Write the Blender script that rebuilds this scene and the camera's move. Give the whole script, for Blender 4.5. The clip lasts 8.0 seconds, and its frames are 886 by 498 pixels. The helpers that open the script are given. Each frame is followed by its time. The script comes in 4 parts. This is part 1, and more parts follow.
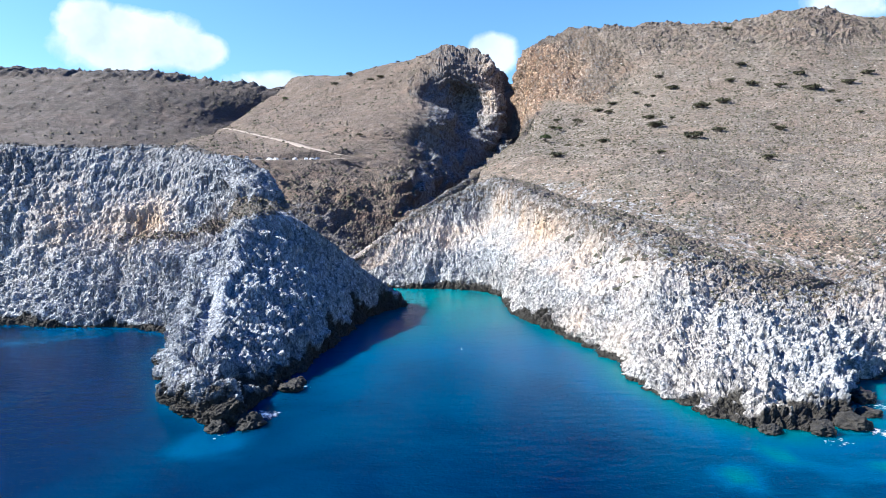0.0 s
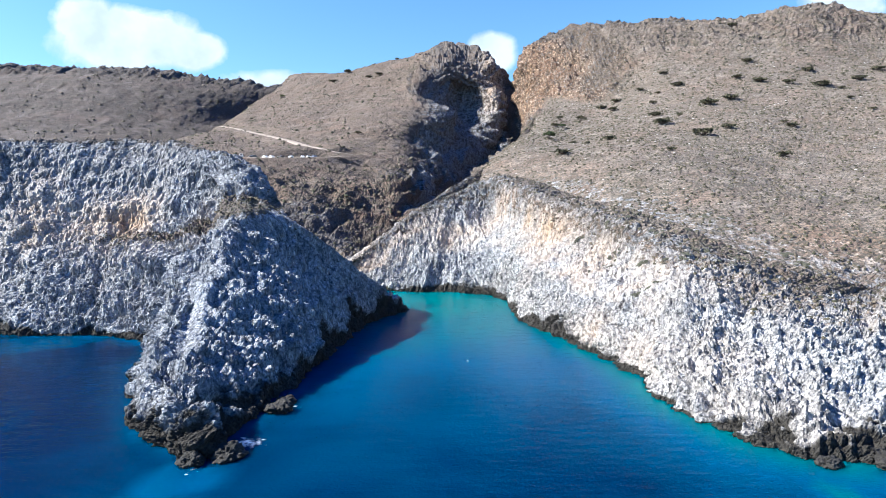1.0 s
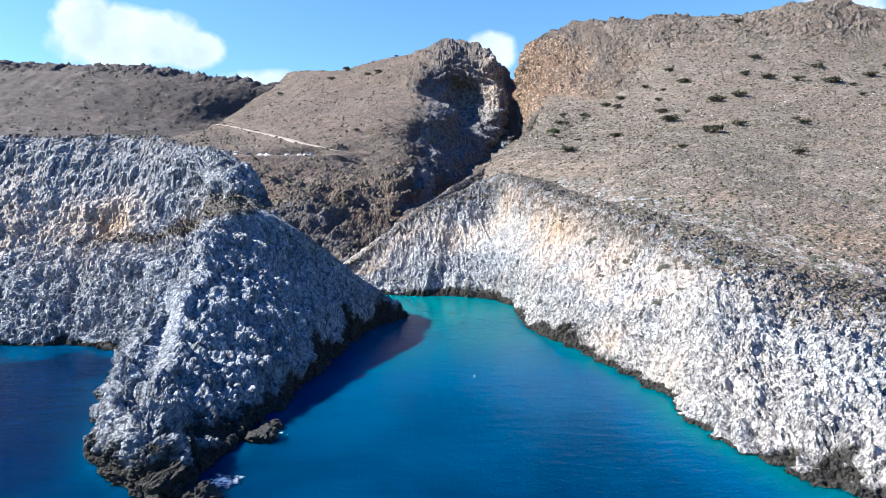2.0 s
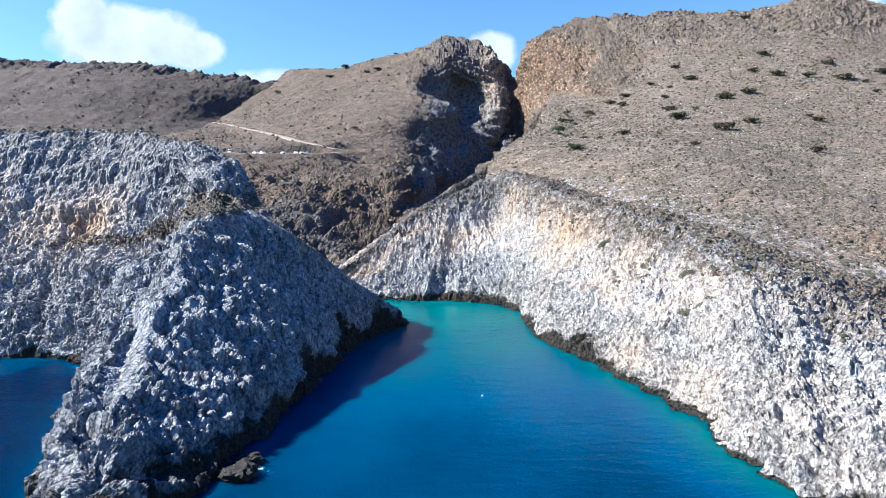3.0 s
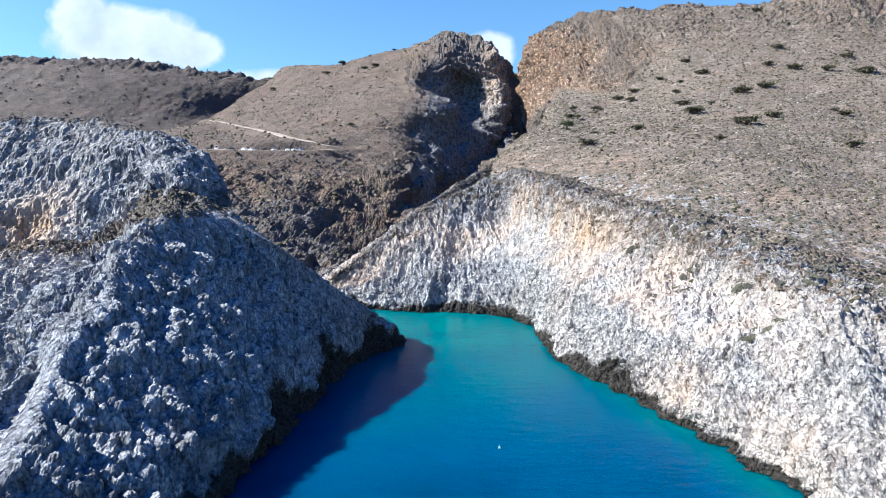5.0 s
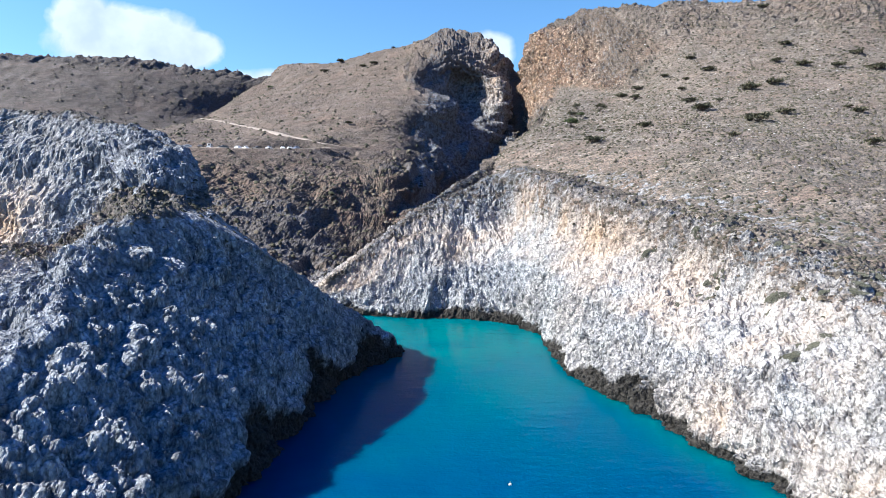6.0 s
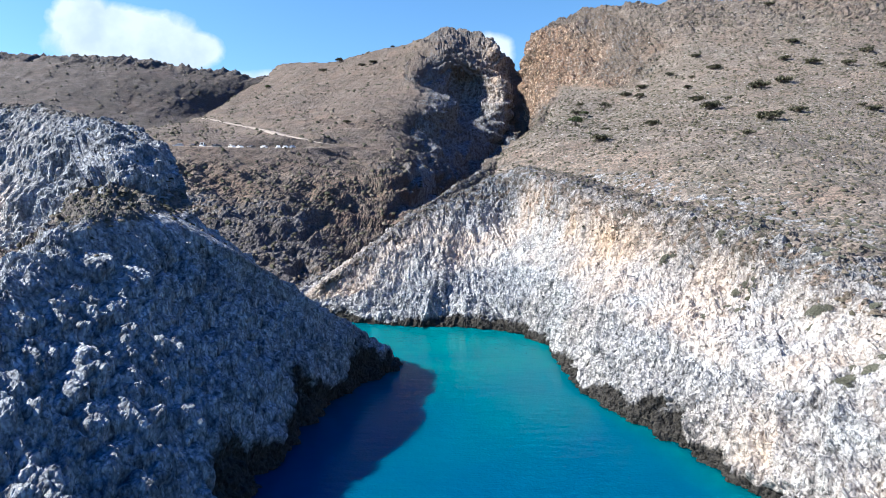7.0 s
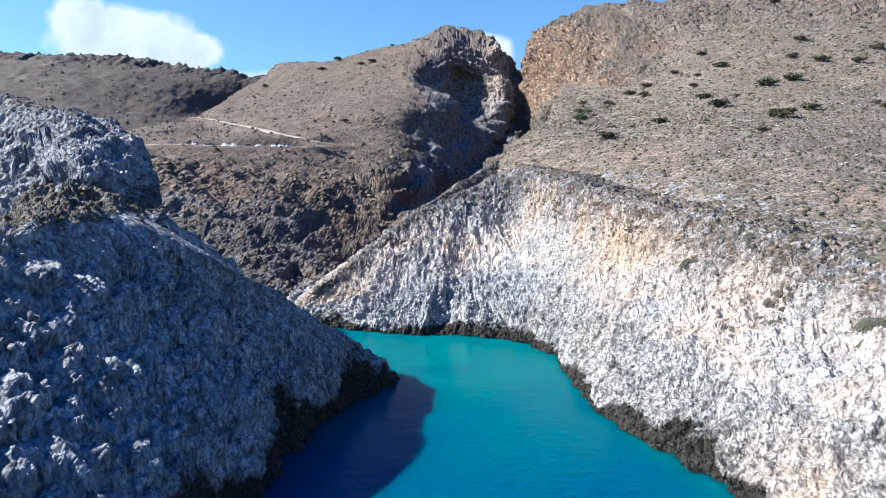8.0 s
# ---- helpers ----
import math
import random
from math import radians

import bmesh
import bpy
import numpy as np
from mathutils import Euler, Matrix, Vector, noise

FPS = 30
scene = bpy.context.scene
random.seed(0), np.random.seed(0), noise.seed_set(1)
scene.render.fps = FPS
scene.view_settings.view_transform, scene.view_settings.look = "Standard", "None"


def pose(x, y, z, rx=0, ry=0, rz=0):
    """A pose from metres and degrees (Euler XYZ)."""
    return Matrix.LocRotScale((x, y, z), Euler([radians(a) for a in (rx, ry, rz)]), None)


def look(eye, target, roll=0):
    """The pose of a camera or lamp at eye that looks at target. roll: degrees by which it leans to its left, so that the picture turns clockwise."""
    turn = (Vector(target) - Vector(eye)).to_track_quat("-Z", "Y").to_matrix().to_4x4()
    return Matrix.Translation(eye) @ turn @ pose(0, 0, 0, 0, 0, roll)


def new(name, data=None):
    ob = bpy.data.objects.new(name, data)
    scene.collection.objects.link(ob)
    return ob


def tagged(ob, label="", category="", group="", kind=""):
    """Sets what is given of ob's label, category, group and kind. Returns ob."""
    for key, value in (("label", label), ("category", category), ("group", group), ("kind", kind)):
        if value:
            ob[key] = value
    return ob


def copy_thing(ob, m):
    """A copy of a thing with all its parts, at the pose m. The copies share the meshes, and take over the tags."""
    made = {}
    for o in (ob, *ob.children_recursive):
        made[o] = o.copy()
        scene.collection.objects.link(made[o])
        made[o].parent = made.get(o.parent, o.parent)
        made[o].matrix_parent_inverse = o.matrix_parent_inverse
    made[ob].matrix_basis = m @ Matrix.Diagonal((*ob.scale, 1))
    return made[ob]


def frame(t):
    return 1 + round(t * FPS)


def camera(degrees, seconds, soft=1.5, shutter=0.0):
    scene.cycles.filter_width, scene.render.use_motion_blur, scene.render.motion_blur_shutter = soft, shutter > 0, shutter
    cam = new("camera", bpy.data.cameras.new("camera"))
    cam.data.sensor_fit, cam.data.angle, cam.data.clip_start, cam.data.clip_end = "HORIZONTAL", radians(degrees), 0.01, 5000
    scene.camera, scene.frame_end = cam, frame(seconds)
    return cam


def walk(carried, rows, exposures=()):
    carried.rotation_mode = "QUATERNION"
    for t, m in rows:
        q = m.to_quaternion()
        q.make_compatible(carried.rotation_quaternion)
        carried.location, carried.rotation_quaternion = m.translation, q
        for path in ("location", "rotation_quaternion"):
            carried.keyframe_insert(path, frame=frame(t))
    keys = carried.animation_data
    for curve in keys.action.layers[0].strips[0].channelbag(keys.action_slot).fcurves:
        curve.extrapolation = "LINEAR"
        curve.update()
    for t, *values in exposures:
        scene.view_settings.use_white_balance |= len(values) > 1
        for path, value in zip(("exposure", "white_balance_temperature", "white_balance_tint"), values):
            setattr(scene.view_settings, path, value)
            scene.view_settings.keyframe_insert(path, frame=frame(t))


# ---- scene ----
cam = camera(70.0, 8.0, soft=0.5)
METRES, EYE, TILT, LEAN, TURN = 70.0, 24.0, -3.5, 0.0, 0.0
ROWS = [
    (0.0, 0.0, 0.0, 0.0, -0.0, 0.0, 0.0),
    (0.5, -0.0063, 0.0624, 0.0035, -0.08, -0.05, -0.01),
    (1.0, -0.013, 0.1315, 0.0076, -0.12, -0.06, -0.01),
    (1.5, -0.0183, 0.1958, 0.0121, -0.16, -0.09, -0.03),
    (3.0, -0.0316, 0.3967, 0.0255, -0.23, -0.12, -0.1),
    (3.5, -0.0344, 0.458, 0.0297, -0.25, -0.12, -0.11),
    (4.0, -0.0377, 0.5239, 0.0339, -0.29, -0.12, -0.1),
    (4.5, -0.0399, 0.5837, 0.0379, -0.31, -0.11, -0.1),
    (6.0, -0.0446, 0.7672, 0.0492, -0.39, -0.1, -0.12),
    (6.5, -0.0454, 0.8239, 0.053, -0.39, -0.06, -0.14),
    (7.0, -0.0462, 0.8846, 0.0574, -0.41, 0.0, -0.17),
    (7.5, -0.0464, 0.9395, 0.0603, -0.43, 0.05, -0.19),
    (8.0, -0.0473, 0.9964, 0.064, -0.44, 0.07, -0.21),
]
walk(cam, [(t, pose(0, 0, EYE, TILT, LEAN, TURN) @ pose(METRES * x, METRES * y, METRES * z, 90 + pitch, roll, yaw)) for t, x, y, z, yaw, pitch, roll in ROWS], [(0.0, 1.96, 5250, 5), (3.0, 1.85, 5250, 5), (8.0, 1.8, 5250, 5)])

# ---- light ----
SUN_AZ, SUN_EL = 268.0, 41.0      # compass degrees from +y towards +x, and elevation
world = bpy.data.worlds.new("sky")
scene.world = world
world.use_nodes = True


def link(tree, a, b):
    tree.links.new(a, b)


def node(tree, kind, **settings):
    n = tree.nodes.new(kind)
    for key, value in settings.items():
        if key in n.inputs:
            n.inputs[key].default_value = value
    return n


def ramp(tree, source, stops):
    r = tree.nodes.new("ShaderNodeValToRGB")
    while len(r.color_ramp.elements) < len(stops):
        r.color_ramp.elements.new(0.5)
    for e, (at, colour) in zip(r.color_ramp.elements, stops):
        e.position = at
        e.color = (*colour, 1) if len(colour) == 3 else colour
    link(tree, source, r.inputs[0])
    return r.outputs[0]


def noise_tex(tree, where, scale, detail=4.0, rough=0.55, distortion=0.0):
    n = node(tree, "ShaderNodeTexNoise", Scale=scale, Detail=detail, Roughness=rough, Distortion=distortion)
    link(tree, where, n.inputs["Vector"])
    return n.outputs[0]


def mix(tree, factor, a, b, mode="MIX"):
    m = tree.nodes.new("ShaderNodeMix")
    m.data_type, m.blend_type = "RGBA", mode
    for value, slot in ((factor, 0), (a, 6), (b, 7)):
        if isinstance(value, bpy.types.NodeSocket):
            link(tree, value, m.inputs[slot])
        elif slot == 0:
            m.inputs[0].default_value = value
        else:
            m.inputs[slot].default_value = (*value, 1)
    return m.outputs[2]


def maths(tree, op, a, b=0.0, clamp=False):
    m = tree.nodes.new("ShaderNodeMath")
    m.operation, m.use_clamp = op, clamp
    for i, value in enumerate((a, b)):
        if isinstance(value, bpy.types.NodeSocket):
            link(tree, value, m.inputs[i])
        else:
            m.inputs[i].default_value = value
    return m.outputs[0]



# each heap: sideways, up, half width, half height (tangents from straight ahead and level), weight
CLOUDS = [(-0.49, 0.262, 0.13, 0.055, 1.9), (-0.555, 0.29, 0.055, 0.045, 1.7), (-0.385, 0.245, 0.055, 0.034, 1.5), (-0.28, 0.20, 0.08, 0.018, 0.7),
          (0.078, 0.243, 0.045, 0.038, 1.5), (0.625, 0.32, 0.07, 0.032, 1.1), (0.52, 0.345, 0.05, 0.016, 0.5)]


def build_sky():
    t = world.node_tree
    t.nodes.clear()
    sky = t.nodes.new("ShaderNodeTexSky")
    sky.sky_type = "NISHITA"
    sky.sun_disc = False
    sky.sun_elevation = radians(SUN_EL)
    sky.sun_rotation = radians(SUN_AZ)
    sky.air_density, sky.dust_density, sky.ozone_density = 1.0, 0.3, 1.6
    # cumulus low over the hills: soft heaps in the plane ahead, broken by noise
    way = t.nodes.new("ShaderNodeTexCoord").outputs["Generated"]
    split = t.nodes.new("ShaderNodeSeparateXYZ")
    link(t, way, split.inputs[0])
    ahead = maths(t, "MAXIMUM", split.outputs[1], 0.02)
    u, v = maths(t, "DIVIDE", split.outputs[0], ahead), maths(t, "DIVIDE", split.outputs[2], ahead)
    flat = t.nodes.new("ShaderNodeCombineXYZ")
    link(t, u, flat.inputs[0])
    link(t, v, flat.inputs[1])
    total = None
    for cu, cv, ru, rv, weight in CLOUDS:
        du = maths(t, "DIVIDE", maths(t, "SUBTRACT", u, cu), ru)
        dv = maths(t, "DIVIDE", maths(t, "SUBTRACT", v, cv), rv)
        d2 = maths(t, "ADD", maths(t, "MULTIPLY", du, du), maths(t, "MULTIPLY", dv, dv))
        heap = maths(t, "MULTIPLY", maths(t, "SUBTRACT", 1.0, d2), weight)
        total = heap if total is None else maths(t, "MAXIMUM", total, heap)
    puff = noise_tex(t, flat.outputs[0], 17.0, 7, 0.58, 0.3)
    mass = maths(t, "ADD", maths(t, "MAXIMUM", total, -1.0), maths(t, "MULTIPLY", maths(t, "SUBTRACT", puff, 0.5), 2.0))
    cover = ramp(t, mass, [(0.0, (0, 0, 0)), (0.35, (0.4, 0.4, 0.4)), (0.75, (1, 1, 1))])
    shade = ramp(t, noise_tex(t, flat.outputs[0], 14.0, 4, 0.5), [(0.35, (6.2, 6.5, 7.0)), (0.6, (8.0, 8.0, 8.0))])
    # paler towards the horizon, deep blue overhead
    low = node(t, "ShaderNodeHueSaturation", Hue=0.497, Saturation=1.12, Value=1.42)
    high = node(t, "ShaderNodeHueSaturation", Hue=0.52, Saturation=2.6, Value=1.5)
    link(t, sky.outputs[0], low.inputs["Color"])
    link(t, sky.outputs[0], high.inputs["Color"])
    height = ramp(t, split.outputs[2], [(0.36, (0, 0, 0)), (0.62, (1, 1, 1))])
    air = mix(t, height, low.outputs[0], high.outputs[0])
    back = node(t, "ShaderNodeBackground", Strength=0.037)
    out = t.nodes.new("ShaderNodeOutputWorld")
    link(t, mix(t, cover, air, shade), back.inputs[0])
    link(t, back.outputs[0], out.inputs[0])


build_sky()
az, el = radians(SUN_AZ), radians(SUN_EL)
sun_way = Vector((math.sin(az) * math.cos(el), math.cos(az) * math.cos(el), math.sin(el)))
sun = new("sun", bpy.data.lights.new("sun", "SUN"))
sun.data.energy, sun.data.angle, sun.data.color = 4.9, radians(0.53), (1.0, 0.85, 0.66)
sun.matrix_world = look(sun_way * 900, (0, 0, 0))

# ---- noise in plain arrays ----


def hash3(i, j, k, seed):
    n = (i * 374761393 + j * 668265263 + k * 2147483647 + seed * 1274126177) & 0xFFFFFFFF
    n = ((n ^ (n >> 13)) * 1274126177) & 0xFFFFFFFF
    n = ((n ^ (n >> 16)) * 2246822519) & 0xFFFFFFFF
    return ((n ^ (n >> 15)) & 0xFFFFFF) / float(0xFFFFFF)


def value_noise(p, seed=0):
    """Smooth noise in -1..1 at the points p (n, 3)."""
    q = np.floor(p).astype(np.int64)
    f = p - q
    f = f * f * f * (f * (f * 6 - 15) + 10)
    out = np.zeros(len(p))
    for a in (0, 1):
        wa = f[:, 0] if a else 1 - f[:, 0]
        for b in (0, 1):
            wb = wa * (f[:, 1] if b else 1 - f[:, 1])
            for c in (0, 1):
                wc = wb * (f[:, 2] if c else 1 - f[:, 2])
                out += wc * hash3(q[:, 0] + a, q[:, 1] + b, q[:, 2] + c, seed)
    return out * 2 - 1


def fbm(p, octaves=4, seed=0, gain=0.5):
    out, amp, total = np.zeros(len(p)), 1.0, 0.0
    for o in range(octaves):
        out += amp * value_noise(p * 2.03 ** o + 17.3 * o, seed + o)
        total += amp
        amp *= gain
    return out / total


def ridged(p, octaves=3, seed=0, gain=0.55):
    """Sharp-crested noise in 0..1."""
    out, amp, total = np.zeros(len(p)), 1.0, 0.0
    for o in range(octaves):
        out += amp * (1 - np.abs(value_noise(p * 2.1 ** o + 9.1 * o, seed + o)) * 1.6).clip(0, 1) ** 1.5
        total += amp
        amp *= gain
    return out / total


def billow(p, octaves=4, seed=0, gain=0.56):
    """Rounded lumps parted by sharp creases, at ever smaller sizes, in 0..1."""
    out, amp, total = np.zeros(len(p)), 1.0, 0.0
    for o in range(octaves):
        out += amp * (np.abs(value_noise(p * 2.07 ** o + 5.7 * o, seed + o)) * 1.5).clip(0, 1)
        total += amp
        amp *= gain
    return out / total


def cells(p, seed=0):
    """Distance to the nearest and second nearest of scattered seeds, one to a unit cell."""
    q = np.floor(p).astype(np.int64)
    f1, f2 = np.full(len(p), 9.0), np.full(len(p), 9.0)
    for a in (-1, 0, 1):
        for b in (-1, 0, 1):
            for c in (-1, 0, 1):
                i, j, k = q[:, 0] + a, q[:, 1] + b, q[:, 2] + c
                d = (i + hash3(i, j, k, seed) - p[:, 0]) ** 2
                d += (j + hash3(i, j, k, seed + 1) - p[:, 1]) ** 2
                d += (k + hash3(i, j, k, seed + 2) - p[:, 2]) ** 2
                near = d < f1
                f2 = np.where(near, f1, np.minimum(f2, d))
                f1 = np.where(near, d, f1)
    return np.sqrt(f1), np.sqrt(f2)


def smooth(a, b, x):
    t = ((x - a) / (b - a)).clip(0, 1)
    return t * t * (3 - 2 * t)


# ---- lofting land between its feature lines ----


def spline(knots, s, at):
    """Hermite curve through s (k, ...) at the parameters knots, sampled at `at`."""
    k = len(knots)
    m = np.zeros_like(s)
    h = np.diff(knots)
    d = np.diff(s, axis=0) / h.reshape(-1, *([1] * (s.ndim - 1)))
    m[0], m[-1] = d[0], d[-1]
    for i in range(1, k - 1):
        m[i] = (d[i - 1] * h[i] + d[i] * h[i - 1]) / (h[i] + h[i - 1])
    i = np.clip(np.searchsorted(knots, at, side="right") - 1, 0, k - 2)
    t = (at - knots[i]) / h[i]
    shape = (-1, *([1] * (s.ndim - 1)))
    t, hh = t.reshape(shape), h[i].reshape(shape)
    return ((2 * t**3 - 3 * t**2 + 1) * s[i] + (t**3 - 2 * t**2 + t) * hh * m[i]
            + (-2 * t**3 + 3 * t**2) * s[i + 1] + (t**3 - t**2) * hh * m[i + 1])


def loft(lines, nu, nv, density=None, row_density=None):
    """A grid (nv, nu, 3) through feature lines that have the same number of points; and the row position of each line, 0..1.
    density: how closely each stretch between two columns is sampled."""
    g = np.array(lines, float)
    ku = np.r_[0, np.cumsum(np.linalg.norm(np.diff(g, axis=1), axis=2).mean(axis=0))]
    kv = np.r_[0, np.cumsum(np.linalg.norm(np.diff(g, axis=0), axis=2).mean(axis=1))]
    kd = np.r_[0, np.cumsum(np.diff(ku) * (1 if density is None else np.array(density)))]
    at = np.interp(np.linspace(0, kd[-1], nu), kd, ku)
    rows = np.stack([spline(ku, line, at) for line in g])
    kr = np.r_[0, np.cumsum(np.diff(kv) * (1 if row_density is None else np.array(row_density)))]
    return spline(kv, rows, np.interp(np.linspace(0, kr[-1], nv), kr, kv)), kr / kr[-1]


def normals(g):
    du, dv = np.gradient(g, axis=1), np.gradient(g, axis=0)
    n = np.cross(du, dv)
    n /= np.linalg.norm(n, axis=2, keepdims=True) + 1e-9
    return n


def grid_mesh(name, g, material, attributes, facets=False):
    nv, nu, _ = g.shape
    me = bpy.data.meshes.new(name)
    idx = np.arange(nv * nu).reshape(nv, nu)
    quads = np.stack([idx[:-1, :-1], idx[:-1, 1:], idx[1:, 1:], idx[1:, :-1]], axis=2).reshape(-1, 4)
    me.vertices.add(nv * nu)
    me.vertices.foreach_set("co", g.reshape(-1).astype(np.float32))
    me.loops.add(quads.size)
    me.loops.foreach_set("vertex_index", quads.reshape(-1).astype(np.int32))
    me.polygons.add(len(quads))
    me.polygons.foreach_set("loop_start", (np.arange(len(quads)) * 4).astype(np.int32))
    me.polygons.foreach_set("use_smooth", np.full(len(quads), not facets))
    me.update(calc_edges=True)
    for key, values in attributes.items():
        layer = me.attributes.new(key, "FLOAT", "POINT")
        layer.data.foreach_set("value", values.reshape(-1).astype(np.float32))
    me.materials.append(material)
    return new(name, me)


def ribs(g, seed, scale=1.0):
    """Ribs and gullies that run down the slope."""
    down = np.cumsum(np.linalg.norm(np.gradient(g, axis=0), axis=2), axis=0)
    along = np.cumsum(np.linalg.norm(np.gradient(g, axis=1), axis=2).mean(axis=0))[None] + 0 * down
    q = np.stack([along, down, 0 * down], axis=2).reshape(-1, 3) / scale
    q[:, 0] += 3.0 * value_noise(q * np.array((0.05, 0.09, 0)), seed + 5)
    big = ridged(q * np.array((0.13, 0.03, 0)), 2, seed) - 0.4
    small = ridged(q * np.array((0.48, 0.1, 0)), 2, seed + 3) - 0.4
    fine = ridged(q * np.array((1.1, 0.24, 0)), 1, seed + 9) - 0.4
    return scale * (1.8 * big + 0.75 * small + 0.4 * fine)


def rock_relief(g, n, scale=1.0, seed=3, fluted=0.75):
    """Weathered karst: rounded blocks, knobs and pits parted by creases, standing a little on end, in metres along the normal."""
    p = g.reshape(-1, 3) / scale
    warp = p + 0.9 * np.stack([value_noise(p * 0.4, seed + 40 + i) for i in range(3)], axis=1)
    big, _ = cells(warp * np.array((0.2, 0.2, 0.13)), seed)
    block, edge = cells(warp * np.array((0.48, 0.48, 0.27)), seed + 7)
    d = 1.3 * fbm(p * 0.085, 2, seed + 11) + 0.6 * fbm(p * np.array((0.3, 0.3, 0.14)), 2, seed + 13) + fluted * ribs(g, seed + 71, scale) / scale
    d -= 1.3 * big ** 2 + 0.8 * block ** 2 + 0.4 * (0.16 - (edge - block)).clip(0, 1)
    d += 1.5 * billow(warp * np.array((0.36, 0.36, 0.2)), 3, seed + 23) + 1.5 * billow(warp * np.array((0.85, 0.85, 0.4)), 4, seed + 29, 0.68)
    return ((d - d.mean()) * scale).reshape(g.shape[:2])


def strata(g, seed, step):
    """Ledges and small cliffs along tilted beds, in -0.5..0.5."""
    p = g.reshape(-1, 3)
    bed = (p[:, 2] + 0.08 * p[:, 0]) / step + 1.3 * fbm(p * 0.03, 2, seed) + 0.3 * fbm(p * 0.2, 2, seed + 4)
    f = bed - np.floor(bed)
    return (smooth(0.0, 0.75, f) - smooth(0.75, 1.0, f) - 0.5).reshape(g.shape[:2])


def scrub_relief(g, scale=1.0, seed=61):
    p = g.reshape(-1, 3) / scale
    d = 1.6 * fbm(p * 0.03, 3, seed + 2) + 0.7 * fbm(p * 0.1, 3, seed) + 0.35 * fbm(p * 0.35, 2, seed + 5)
    k1, _ = cells(p * 0.7, seed + 9)
    d += 0.45 * (0.55 - k1).clip(0, 1)
    return (d * scale).reshape(g.shape[:2])


# ---- materials ----


def attribute(tree, name):
    a = tree.nodes.new("ShaderNodeAttribute")
    a.attribute_name = name
    return a.outputs["Fac"]


def blank(name, roughness=0.9):
    m = bpy.data.materials.new(name)
    m.use_nodes = True
    t = m.node_tree
    b = t.nodes["Principled BSDF"]
    b.inputs["Roughness"].default_value = roughness
    b.inputs["Specular IOR Level"].default_value = 0.25
    where = t.nodes.new("ShaderNodeTexCoord").outputs["Object"]
    return m, t, b, where


def bump(tree, bsdf, height, distance, strength=1.0):
    b = node(tree, "ShaderNodeBump", Strength=strength, Distance=distance)
    link(tree, height, b.inputs["Height"])
    link(tree, b.outputs[0], bsdf.inputs["Normal"])


def node_colour(tree, where, scale):
    n = node(tree, "ShaderNodeTexNoise", Scale=scale, Detail=3.0, Roughness=0.6)
    link(tree, where, n.inputs["Vector"])
    return n.outputs[1]


def crack_tex(tree, where, scale):
    n = node(tree, "ShaderNodeTexVoronoi", Scale=scale)
    n.feature = "DISTANCE_TO_EDGE"
    link(tree, where, n.inputs["Vector"])
    return n.outputs["Distance"]


def knob_tex(tree, where, scale):
    """Rounded cells: how far from the middle of each, and a number of its own."""
    n = node(tree, "ShaderNodeTexVoronoi", Scale=scale)
    link(tree, where, n.inputs["Vector"])
    own = tree.nodes.new("ShaderNodeSeparateColor")
    link(tree, n.outputs["Color"], own.inputs[0])
    return n.outputs["Distance"], own.outputs[0]


def stretched(tree, where, x, y, z):
    m = tree.nodes.new("ShaderNodeMapping")
    m.inputs["Scale"].default_value = (x, y, z)
    link(tree, where, m.inputs[0])
    return m.outputs[0]


